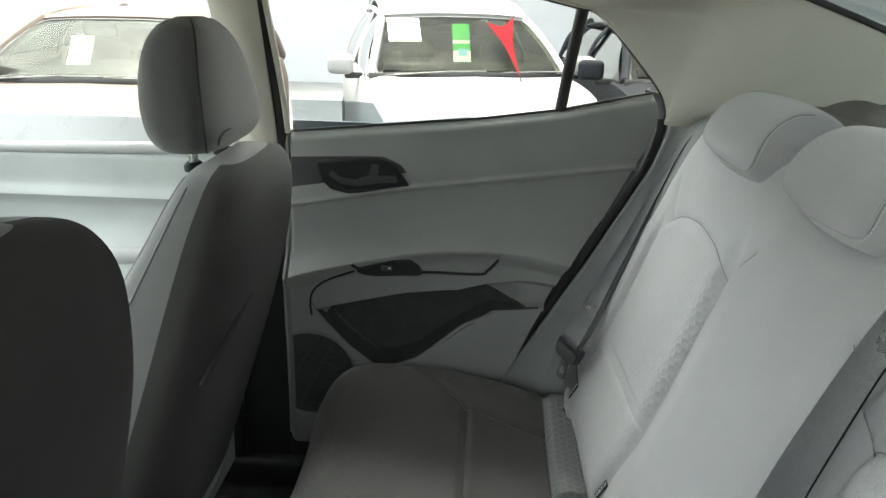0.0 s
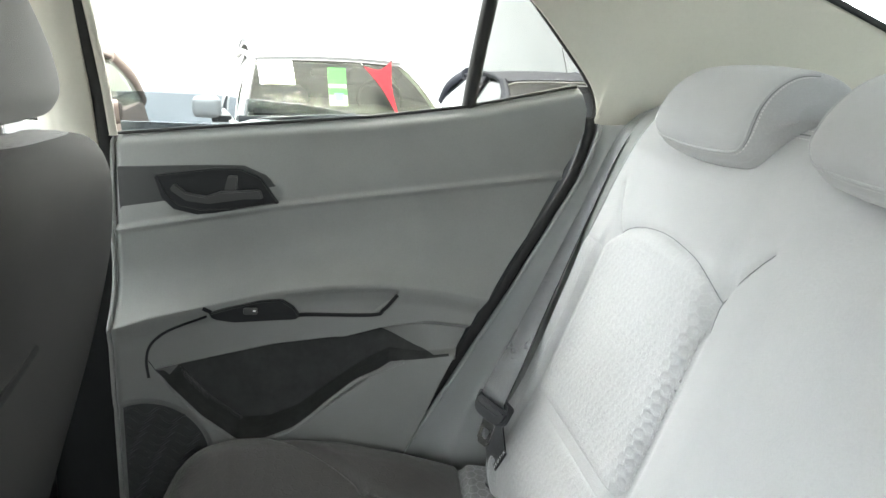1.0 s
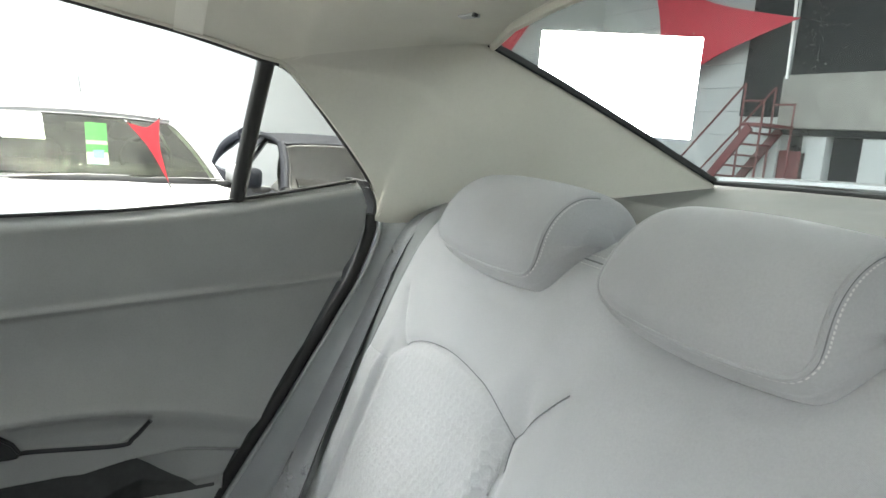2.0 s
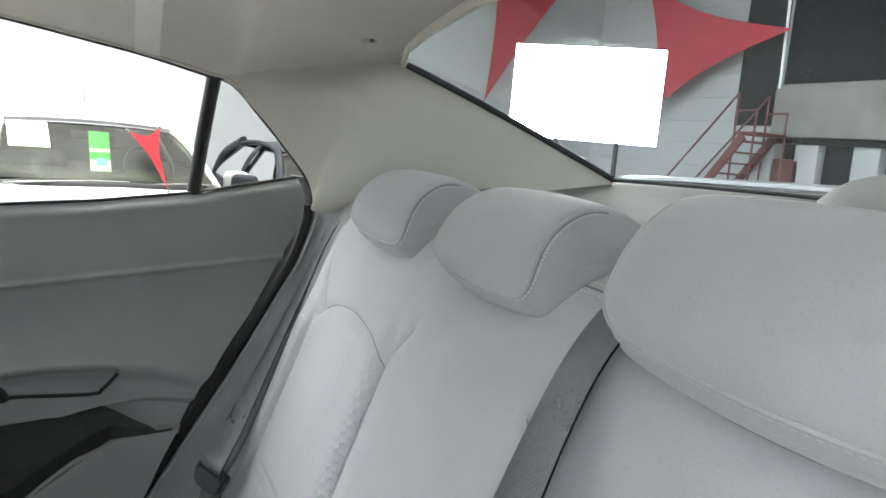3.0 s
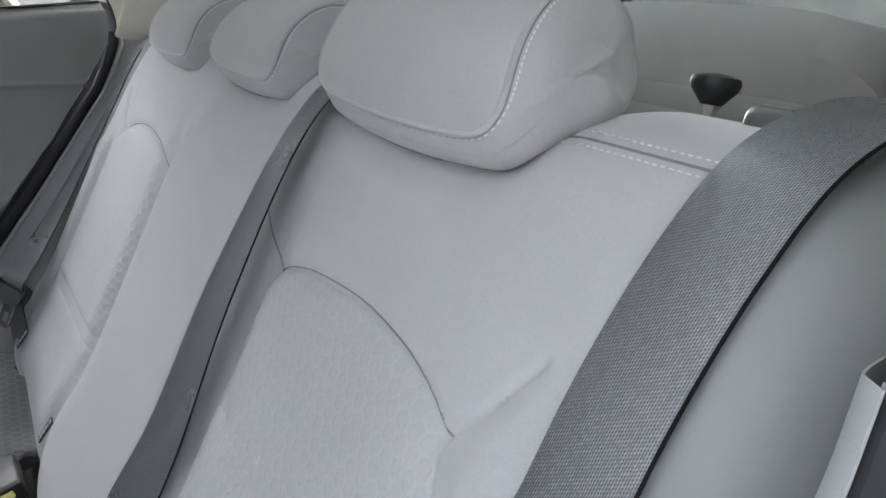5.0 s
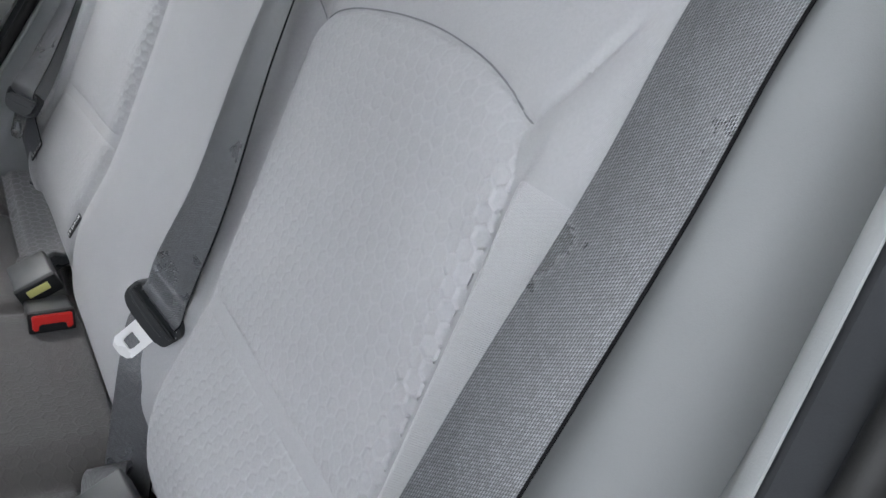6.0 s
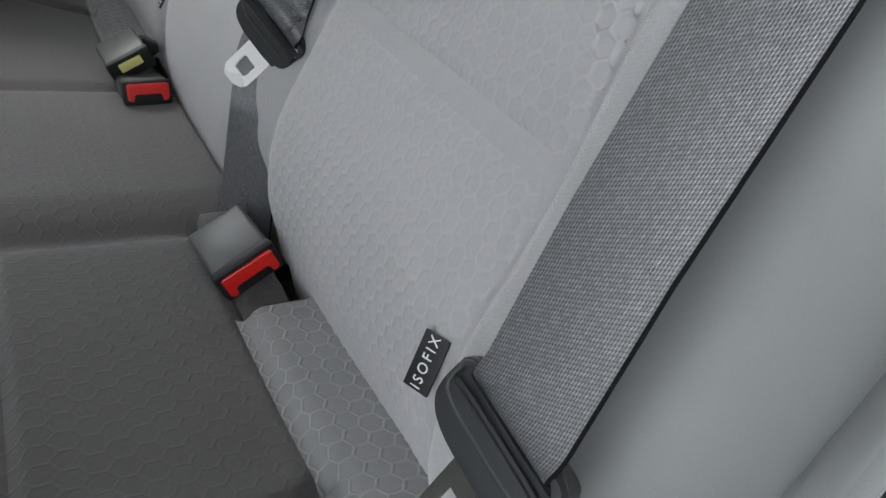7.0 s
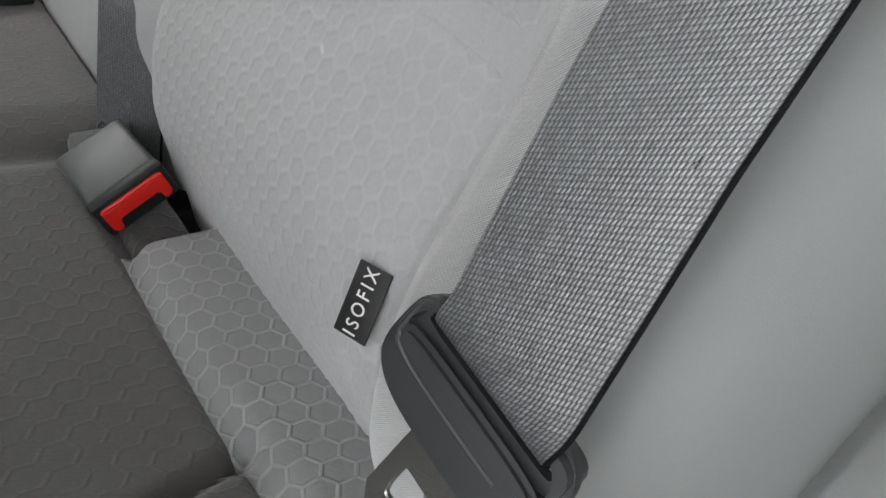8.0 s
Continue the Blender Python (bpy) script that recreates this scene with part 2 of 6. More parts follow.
def loft(name, sections, caps=True):
    """A closed skin over rows of rings."""
    s = np.asarray(sections, float)
    k, m = s.shape[:2]
    faces = []
    for i in range(k - 1):
        a = np.arange(m) + i * m
        b = (np.arange(m) + 1) % m + i * m
        faces.append(np.stack([a, b, b + m, a + m], 1))
    faces = np.vstack(faces).tolist()
    if caps:
        faces += [list(range(m))[::-1], list(range((k - 1) * m, k * m))]
    around = np.concatenate([[0], np.cumsum(np.linalg.norm(np.diff(s[k // 2], axis=0), axis=1))])
    along = np.concatenate([[0], np.cumsum(np.linalg.norm(np.diff(s[:, 0], axis=0), axis=1))])
    uv = np.stack(np.broadcast_arrays(around[None], along[:, None]), 2).reshape(-1, 2)
    return mesh_of(name, s.reshape(-1, 3), faces, uv)


def sweep(name, path, rx, ry=None, sides=10, side=None, box=False, slanted=False):
    """A tube, or with box a strap, along a path. side: the way in which rx is measured; slanted keeps that way."""
    p = np.asarray(path, float)
    ry = rx if ry is None else ry
    t = np.gradient(p, axis=0)
    t /= np.linalg.norm(t, axis=1, keepdims=True)
    ref = np.array(side if side is not None else (0.13, 0.2, 0.97), float)
    ref = np.broadcast_to(ref, p.shape)
    a = ref - (ref * t).sum(1, keepdims=True) * t
    a /= np.linalg.norm(a, axis=1, keepdims=True)
    b = np.cross(t, a)
    if slanted:
        a = ref / np.linalg.norm(ref, axis=1, keepdims=True)
    if box:
        k = np.array([(-1, -1), (-0.96, -1.0), (0.96, -1.0), (1, -1), (1, 1), (0.96, 1), (-0.96, 1), (-1, 1)], float)
        k[[0, 3, 4, 7], 1] *= 0.4
    else:
        w = np.linspace(0, 2 * np.pi, sides, endpoint=False)
        k = np.stack([np.cos(w), np.sin(w)], 1)
    half = np.broadcast_to(rx, (len(p),))[:, None, None]
    s = p[:, None] + half * k[None, :, :1] * a[:, None] + ry * k[None, :, 1:] * b[:, None]
    mesh = loft(name, s)
    if box:
        along = np.concatenate([[0], np.cumsum(np.linalg.norm(np.diff(p, axis=0), axis=1))])
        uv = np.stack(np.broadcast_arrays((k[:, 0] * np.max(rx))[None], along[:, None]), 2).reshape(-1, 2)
        index = np.empty(len(mesh.loops), int)
        mesh.loops.foreach_get("vertex_index", index)
        mesh.uv_layers[0].data.foreach_set("uv", uv[index].ravel())
    return mesh


def block(size, m=Matrix(), bevel=0.003, segments=2):
    """A bevelled block, as a bmesh."""
    bm = bmesh.new()
    bmesh.ops.create_cube(bm, size=1)
    bmesh.ops.scale(bm, vec=size, verts=bm.verts)
    if bevel:
        bmesh.ops.bevel(bm, geom=bm.edges[:], offset=bevel, segments=segments, affect="EDGES", profile=0.5)
    bmesh.ops.transform(bm, matrix=m, verts=bm.verts)
    return bm


def plate(outline, thick, m=Matrix(), bevel=0.0015, hole=None):
    """A flat plate of an outline in its own x and y, thick along z, with rounded edges."""
    bm = bmesh.new()
    if hole is None:
        f = bm.faces.new([bm.verts.new((x, y, 0)) for x, y in outline])
        made = bmesh.ops.extrude_face_region(bm, geom=[f])
        bmesh.ops.translate(bm, vec=(0, 0, thick), verts=[g for g in made["geom"] if isinstance(g, bmesh.types.BMVert)])
    else:
        k = len(outline)
        rows = [[bm.verts.new((x, y, z)) for x, y in row] for z in (0, thick) for row in (outline, hole)]
        for i in range(k):
            j = (i + 1) % k
            for a, b in ((0, 1), (3, 2), (2, 0), (1, 3)):
                bm.faces.new((rows[a][i], rows[a][j], rows[b][j], rows[b][i]))
    if bevel:
        bmesh.ops.recalc_face_normals(bm, faces=bm.faces)
        bmesh.ops.bevel(bm, geom=[e for e in bm.edges if e.calc_face_angle(0) > 0.6], offset=bevel, segments=2, affect="EDGES")
    bmesh.ops.transform(bm, matrix=m, verts=bm.verts)
    return bm


def soften(x, a, b):
    t = np.clip((x - a) / (b - a), 0, 1)
    return t * t * (3 - 2 * t)


def groove(px, pz, line, width):
    """How near each place lies to a polyline: 1 on it, falling off over width."""
    best = np.full(np.shape(px), 1e9)
    line = np.array(line, float)
    for a, b in zip(line[:-1], line[1:]):
        d = b - a
        t = np.clip(((px - a[0]) * d[0] + (pz - a[1]) * d[1]) / (d @ d), 0, 1)
        best = np.minimum(best, np.hypot(px - a[0] - t * d[0], pz - a[1] - t * d[1]))
    return np.exp(-((best / width) ** 2))


def honeycomb(u, v, size):
    """1 on the walls of a honeycomb, 0 inside its cells."""
    x, y, tall = u / size, v / size, math.sqrt(3)

    def cell(dx, dy):
        ax = np.abs(np.mod(x + dx, 1.0) - 0.5)
        ay = np.abs(np.mod(y + dy, tall) - tall / 2)
        return np.maximum(ax, 0.5 * ax + tall / 2 * ay)

    return soften(np.minimum(cell(0, 0), cell(0.5, tall / 2)), 0.39, 0.48)


MID = -0.02  # the car's middle line


def mirrored(x):
    return 2 * MID - x


# ---- rear bench: backrest ----
BACK = curve([(-0.105, 0.33), (-0.094, 0.385), (-0.086, 0.43), (-0.095, 0.485), (-0.134, 0.566), (-0.178, 0.69), (-0.218, 0.81), (-0.243, 0.875), (-0.262, 0.92),
              (-0.286, 0.951), (-0.325, 0.970), (-0.378, 0.976), (-0.416, 0.962), (-0.43, 0.91), (-0.435, 0.80)], 1200)
BACK_T = np.gradient(BACK, axis=0)
BACK_T /= np.linalg.norm(BACK_T, axis=1, keepdims=True)
BACK_N = np.stack([BACK_T[:, 1], -BACK_T[:, 0]], 1)  # points to the front
FRONT = np.argmax(BACK[:, 1] > 0.955)
ARCH = np.array([(0.190, 0.770), (0.197, 0.798), (0.215, 0.812), (0.260, 0.824), (0.337, 0.830), (0.400, 0.825), (0.440, 0.815), (0.465, 0.803), (0.481, 0.780)])
SEAMS = [[(0.190, 0.36), (0.190, 0.77)], ARCH[:8], [(0.465, 0.803), (0.486, 0.826), (0.508, 0.860)], [(0.197, 0.80), (0.125, 0.86)], [(0.481, 0.80), (0.481, 0.36)], [(0.517, 0.80), (0.517, 0.36)]]


HEADS = ((-0.326, 0.138), (0.003, 0.117), (0.324, 0.130))  # rear headrests: middle and half width


def outer_flare(z):
    """How far the inserts widen outwards towards the cushion."""
    return 0.010 * np.clip((0.80 - np.asarray(z, float)) / 0.24, 0, 1.2)


def swell(x, z):
    """How far the padding stands out from the bench's plain section."""
    u = np.abs(x - MID)
    out = 0.012 * (1 - soften(u, 0.10, 0.185)) * (1 - soften(z, 0.84, 0.93))
    out = out - 0.010 * np.exp(-(((u - 0.19) / 0.018) ** 2)) * (1 - soften(z, 0.82, 0.88))
    out = out + 0.006 * np.exp(-(((u - 0.52) / 0.04) ** 2)) * (1 - soften(z, 0.85, 0.95))
    flare = outer_flare(z)
    out = out + 0.0055 * soften(u, 0.484 + flare, 0.496 + flare) * (1 - soften(u, 0.525, 0.56)) * (1 - soften(z, 0.76, 0.83))
    out = out - 0.04 * np.clip((u - 0.565) / 0.07, 0, 1) ** 2.4
    for at, half in HEADS:
        out = out - 0.013 * soften(z, 0.895, 0.94) * (1 - soften(np.abs(x - at), half - 0.07, half + 0.004))
    for line in SEAMS[1:4]:
        out = out - 0.003 * groove(u, z, line, 0.003) - 0.0025 * groove(u, z, line, 0.011)
    return out


def on_back(x, z, lift=0.0):
    """Places on the front of the bench's back."""
    x, z = np.broadcast_arrays(np.asarray(x, float), np.asarray(z, float))
    y = np.interp(z, BACK[:FRONT, 1], BACK[:FRONT, 0])
    ny = np.interp(z, BACK[:FRONT, 1], BACK_N[:FRONT, 0])
    nz = np.interp(z, BACK[:FRONT, 1], BACK_N[:FRONT, 1])
    d = swell(x, z) + lift
    return np.stack([x, y + d * ny, z + d * nz], -1)


# the vinyl's own grey, lowered further to hold shade beside the door
M_BOLSTER = plain("bolster_vinyl", (0.165, 0.171, 0.171), 0.55, 0.06, 1500, 0.00012, 5.0)


def build_backrest():
    bench = thing("rear_bench_backrest", "light grey cloth rear bench backrest with honeycomb inserts", "car seat")
    xs = MID + np.linspace(-0.635, 0.635, 510)
    pick = np.linspace(0, len(BACK) - 1, 300).astype(int)
    x, i = np.meshgrid(xs, pick, indexing="ij")
    z = BACK[i, 1]
    d = swell(x, np.where(i < FRONT, z, 0.96))
    v = np.stack([x, BACK[i, 0] + d * BACK_N[i, 0], z + d * BACK_N[i, 1]], -1)
    part("backrest_cover", sheet("backrest_cover", v[::-1], 0.05), M_SEAT, bench)
    length = np.concatenate([[0], np.cumsum(np.linalg.norm(np.diff(BACK, axis=0), axis=1))])
    for sign, nu, nv in ((-1, 400, 620), (1, 180, 280)):
        a, b = np.meshgrid(np.linspace(0, 1, nu), np.linspace(0, 1, nv), indexing="ij")
        u = 0.1925 + a * (0.4815 - 0.1925)
        top = np.interp(u, ARCH[:, 0], ARCH[:, 1]) - 0.002
        zz = 0.37 + b * (top - 0.37)
        u = u + a * outer_flare(zz)
        rim = np.minimum(np.minimum(a, 1 - a) * 0.287, (1 - b) * 0.4)
        lift = 0.0026 * soften(rim, 0.0, 0.014) + 0.0004
        lift = lift - 0.0065 * np.exp(-(((zz - 0.576 + 0.012 * a) / 0.0045) ** 2)) - 0.0040 * np.exp(-(((zz - 0.576 + 0.012 * a) / 0.012) ** 2))
        uv = np.stack([u, np.interp(zz, BACK[:FRONT, 1], length[:FRONT])], -1)
        # the cells stand up more where the cloth bends into the edge seam
        edge = a if sign < 0 else 1 - a
        bold = 1 + 2.8 * soften(edge, 0.90, 0.955) * soften(zz, 0.57, 0.63) * (1 - soften(zz, 0.76, 0.80))
        lift = lift + 0.00055 * bold * honeycomb(uv[..., 0], uv[..., 1], HEX_CELL)
        v = on_back(MID + sign * u, zz, lift)
        if sign < 0:
            v, uv = v[::-1], uv[::-1]
        part("honeycomb_insert", sheet("honeycomb_insert", v, uv=uv), M_HEX, bench, "honeycomb-embossed grey cloth panel", sharp=0)
    for sign in (-1, 1):
        for line in (SEAMS[1], SEAMS[3]):
            p = curve(line, 40)
            part("seam", sweep("seam", on_back(MID + sign * p[:, 0], p[:, 1], 0.001), 0.0006, sides=6), M_SEAM, bench)
    for sign in (-1, 1):
        # twill strip between the insert and the bolster
        w, b = np.meshgrid(np.linspace(0, 1, 40), np.linspace(0, 1, 160), indexing="ij")
        zz = 0.37 + b * 0.42
        inner = 0.4845 + outer_flare(zz)
        u = inner + w * (0.541 - inner)
        lift = 0.0007 + 0.0016 * soften(w * 0.05, 0, 0.006) * (1 - soften(zz, 0.755, 0.785))
        v = on_back(MID + sign * u, zz, lift - 0.0020 * soften(zz, 0.77, 0.79))
        part("twill_strip", sheet("twill_strip", v[::-1] if sign < 0 else v), M_TWILL, bench, "ribbed twill strip beside the insert, tinted paler for its light")
    for sign in (-1, 1):
        # smooth outer bolster beside the cloth
        side = np.linspace(0.538, 0.634, 44)
        pick = np.linspace(0, len(BACK) - 1, 220).astype(int)
        u, i = np.meshgrid(side, pick, indexing="ij")
        z = BACK[i, 1]
        lift = swell(MID + sign * u, np.where(i < FRONT, z, 0.96)) + 0.0016 * soften(u, 0.538, 0.541)
        v = np.stack([MID + sign * u, BACK[i, 0] + lift * BACK_N[i, 0], z + lift * BACK_N[i, 1]], -1)
        part("side_bolster", sheet("side_bolster", v[::-1] if sign > 0 else v), M_BOLSTER, bench, "smooth grey vinyl side bolster")
    i = int(np.argmax(BACK[:, 1] > 0.957))
    line = MID + np.linspace(-0.53, 0.53, 80)
    d = swell(line, np.full(80, 0.957)) + 0.0001
    part("top_seam", sweep("top_seam", np.stack([line, BACK[i, 0] + d * BACK_N[i, 0], BACK[i, 1] + d * BACK_N[i, 1]], 1), 0.0009, sides=6), M_SEAM, bench)
    rows = []
    for lift_z in (0.9535, 0.9605):
        for k in range(-102, 103):
            xk = MID + k * 0.0052
            i = int(np.argmax(BACK[:, 1] > lift_z))
            p = np.array([xk, BACK[i, 0], BACK[i, 1]])
            nrm = np.array([0, BACK_N[i, 0], BACK_N[i, 1]])
            base = p + nrm * (swell(np.array(xk), np.array(lift_z)) + 0.0006)
            rows.append(base[None] + np.stack([np.linspace(-0.0016, 0.0016, 4), np.zeros(4), np.zeros(4)], 1))
    verts, faces = [], []
    for r in rows:
        w = np.linspace(0, 2 * np.pi, 6, endpoint=False)
        s = r[:, None] + 0.0006 * (np.array([0.4, 1, 1, 0.4])[:, None, None]) * (np.cos(w)[None, :, None] * np.array([0, 0.8, 0.6]) + np.sin(w)[None, :, None] * np.array([0, -0.6, 0.8]))
        n = len(verts)
        verts.extend(s.reshape(-1, 3).tolist())
        for k in range(3):
            for j in range(6):
                a, b = n + k * 6 + j, n + k * 6 + (j + 1) % 6
                faces.append([a, b, b + 6, a + 6])
    tagged(part("stitching", mesh_of("stitching", verts, faces), M_THREAD, bench, "double row of pale stitches"), kind="stuff")
    return bench


build_backrest()


def build_label_tag(x, z, turn, lean=0.0, name="isofix_tag"):
    """A sewn black tag with white letters."""
    c = on_back(np.array(x), np.array(z), 0.008)
    tag = tagged(new(name), "small black sewn fabric tag with white lettering", "tag", "isofix tags")
    out = Vector((lean, 0.85, 0.48)).normalized()
    rise = (Vector((0, 0, 1)) - out.z * out).normalized()
    face = Matrix.Translation(c.tolist()) @ Matrix((rise.cross(out), rise, out)).transposed().to_4x4()
    spin = Matrix.Rotation(radians(turn), 4, "Z")
    part("fabric", block((0.0300, 0.0160, 0.0016), face @ spin, 0.0007), M_LABEL, tag)
    text = bpy.data.curves.new("lettering", "FONT")
    text.body, text.size, text.align_x, text.align_y, text.extrude = "ISOFIX", 0.0088, "CENTER", "CENTER", 0.0002
    text.space_character = 1.4
    shown = new("lettering", text)
    shown.matrix_world = face @ spin @ Matrix.Translation((0, 0, 0.0010))
    bpy.context.view_layer.update()
    mesh = bpy.data.meshes.new_from_object(shown)
    mesh.transform(shown.matrix_world @ Matrix.Diagonal((0.80, 1, 1, 1)))
    bpy.data.objects.remove(shown)
    part("lettering", mesh, M_WHITE, tag, sharp=0)
    return tag


build_label_tag(-0.5025, 0.467, 92, -0.28)
build_label_tag(0.452, 0.468, 90)
build_label_tag(0.155, 0.475, 90)

# ---- rear bench: cushion ----


def cushion_height(x, y):
    u = np.abs(x - MID)
    z = np.interp(y, [-0.12, -0.04, 0.10, 0.25, 0.40], [0.372, 0.374, 0.386, 0.398, 0.40])
    z = z + 0.010 * (1 - soften(u, 0.11, 0.165)) - 0.007 * np.exp(-(((u - 0.165) / 0.014) ** 2))
    bulge = np.interp(y, [-0.10, -0.04, 0.05, 0.15, 0.30, 0.40], [0.018, 0.024, 0.044, 0.058, 0.056, 0.040])
    z = z + bulge * np.exp(-(((u - 0.56) / 0.075) ** 2)) - 0.004 * np.exp(-(((u - 0.34) / 0.09) ** 2))
    for line, w in (([(0.65, 0.36), (0.505, 0.112), (0.46, -0.042)], 0.006), ([(0.18, 0.112), (0.505, 0.112)], 0.007), ([(0.17, -0.042), (0.62, -0.042)], 0.006)):
        z = z - 0.009 * groove(u, y, line, w)
    away = (np.clip((y - 0.26) / 0.15, 0, 1.2) ** 3 + np.clip((u - 0.46) / 0.185, 0, 1.2) ** 3) ** (1 / 3)
    z = z - 0.085 * np.clip((away - 0.55) / 0.45, 0, 1) ** 2.6
    return z


def build_cushion():
    seat = thing("rear_seat_cushion", "grey cloth rear bench seat cushion with honeycomb rear strip", "car seat")
    x, y = np.meshgrid(MID + np.linspace(0.62, -0.62, 420), np.linspace(-0.13, 0.408, 200), indexing="ij")
    z = cushion_height(x, y) - 0.06 * soften(-y, 0.077, 0.10)
    front = np.stack([x[:, -1:].repeat(24, 1), 0.408 + 0 * x[:, :24] - np.linspace(0.0, 0.05, 24)[None] ** 1.2, z[:, -1:] - np.linspace(0.008, 0.19, 24)[None]], -1)
    v = np.concatenate([np.stack([x, y, z], -1), front], 1)
    part("cushion_cover", sheet("cushion_cover", v[::-1], 0.03), M_HEXC, seat)
    for a, b in ((-0.60, -0.307), (0.267, 0.56)):
        x, y = np.meshgrid(np.linspace(b, a, 120), np.linspace(-0.112, -0.034, 50), indexing="ij")
        e = np.minimum(np.minimum(x - a, b - x), np.minimum(y + 0.112, -0.034 - y))
        z = cushion_height(x, y) - 0.003 + 0.013 * soften(e, -0.002, 0.011)
        v = np.stack([x, y, z], -1)
        part("rear_strip", sheet("rear_strip", v[::-1], 0.01), M_STRIP, seat, "padded honeycomb cloth strip")
    return seat


M_HEXC = cloth("cushion_cloth", (0.041, 0.0375, 0.0345), hexagons=0.0155, sheen=0.28, line=0.12, relief=0.7, rough=0.66, gloss=0.7)
build_cushion()

# ---- rear headrests ----
HEAD = ring([(-0.250, 0.934), (-0.239, 0.962), (-0.247, 1.000), (-0.266, 1.030), (-0.292, 1.046), (-0.325, 1.042), (-0.352, 1.020), (-0.366, 0.990), (-0.350, 0.974), (-0.318, 0.957), (-0.288, 0.938), (-0.265, 0.925)], 96)
HEAD_CORE = np.array([-0.305, 0.988])


def head_point(a, k, half):
    """A place on a rear headrest's skin: a from -1 to 1 across it, k round its section."""
    a = np.asarray(a, float)
    size = np.clip(1 - np.abs(a) ** 16.0, 0, 1) ** (1 / 2.5)
    core = HEAD_CORE
    p = HEAD[np.asarray(k, int) % len(HEAD)]
    lean = 1 - 0.10 * np.abs(a) ** 2
    q = core + (p - core) * (size * lean)[..., None]
    # the lower edge rises towards the sides
    rise = (0.004 * np.abs(a) ** 2 + 0.020 * np.clip((np.abs(a) - 0.74) / 0.26, 0, 1) ** 2) * np.clip((0.985 - p[..., 1]) / 0.06, 0, 1) * soften(p[..., 0], -0.335, -0.285)
    narrow = 1 - 0.12 * np.clip((p[..., 1] - 0.95) / 0.1, 0, 1) - 0.10 * soften(-p[..., 0], 0.335, 0.37)
    return np.stack([a * half * narrow, q[..., 0], q[..., 1] + rise], -1)


def build_rear_headrest(x, half, lift=0.0, tall=1.0, deep=1.0):
    head = thing("rear_headrest", "light grey padded cloth headrest on top of rear bench", "headrest", "rear headrests")
    a = np.sin(np.linspace(-np.pi / 2, np.pi / 2, 72)) * 0.995
    s = head_point(a[:, None] + np.zeros((1, 96)), np.arange(96)[None] + np.zeros((72, 1)), half)
    part("pad", loft("pad", s), M_SEAT, head, sharp=0)
    side = np.linspace(36, 5.0, 46)
    rim = [(-0.90, k) for k in side] + [(a, 3.6) for a in np.linspace(-0.87, 0.87, 50)] + [(0.90, k) for k in side[::-1]]

    def on_head(aa, kk, lift):
        at = lambda a, k: head_point(a, np.floor(k).astype(int), half) * (1 - (k - np.floor(k)))[:, None] + head_point(a, np.floor(k).astype(int) + 1, half) * (k - np.floor(k))[:, None]
        da, dk = at(aa + 0.01, kk) - at(aa - 0.01, kk), at(aa, kk + 0.6) - at(aa, kk - 0.6)
        n = np.cross(da, dk)
        n /= np.linalg.norm(n, axis=1, keepdims=True)
        away = at(aa, kk) - np.array([0, *HEAD_CORE])
        n *= np.sign((n * away).sum(1, keepdims=True))
        return at(aa, kk) + n * lift

    aa, kk = (np.array([r[q] for r in rim]) for q in (0, 1))
    for _ in range(36):
        aa[1:-1] = 0.5 * aa[1:-1] + 0.25 * (aa[:-2] + aa[2:])
        kk[1:-1] = 0.5 * kk[1:-1] + 0.25 * (kk[:-2] + kk[2:])
    part("piping", sweep("piping", curve(on_head(aa, kk, -0.0004), 240), 0.0022, sides=8), M_SEAT, head, "sewn seam round the face")
    part("seam", sweep("seam", curve(on_head(aa * 1.015, kk - 0.35 * np.clip((8.0 - kk) / 4.0, 0, 1), 0.0001), 240), 0.0006, sides=6), M_SEAM, head)
    across = np.sin(np.linspace(-1.05, 1.05, 60))
    part("rear_seam", sweep("rear_seam", on_head(across, np.full(60, 49.0), 0.0002), 0.0007, sides=6), M_SEAM, head)
    verts, faces = [], []
    wide, low = aa * 1.03, kk - 0.8 * np.clip((8.0 - kk) / 4.0, 0, 1)
    q = curve(on_head(wide, low, 0.0006), 300)
    for j in range(4, 296, 3):
        c, d = q[j], q[j + 2] - q[j]
        n0 = len(verts)
        e1 = np.array([0, 0.8, 0.6])
        for f in (0, 0.5, 1):
            for w in range(4):
                ang = w * np.pi / 2
                verts.append((c + d * f * 0.8 + 0.0007 * (np.cos(ang) * np.array([1, 0, 0]) + np.sin(ang) * e1)).tolist())
        for k in range(2):
            for w in range(4):
                i, m = n0 + k * 4 + w, n0 + k * 4 + (w + 1) % 4
                faces.append([i, m, m + 4, i + 4])
    tagged(part("stitching", mesh_of("stitching", verts, faces), M_THREAD, head, "row of pale stitches"), kind="stuff")
    # cloth flap where the cover closes, underneath
    gap = head_point(np.linspace(-0.35, 0.35, 12), np.full(12, 89), half)
    part("closing_seam", sweep("closing_seam", gap, 0.0012, sides=6), M_SEAM, head)
    for dx in (-0.055, 0.055):
        part("post", sweep("post", [(dx, -0.345, 0.93), (dx, -0.345, 1.0)], 0.006, sides=12), M_CHROME, head)
    for piece in head.children:
        piece.data.transform(Matrix.Translation((0, -0.245, 0.925)) @ Matrix.Diagonal((1, deep, tall, 1)) @ Matrix.Translation((0, 0.245, -0.925)))
    head.location = (x, 0, lift)
    return head


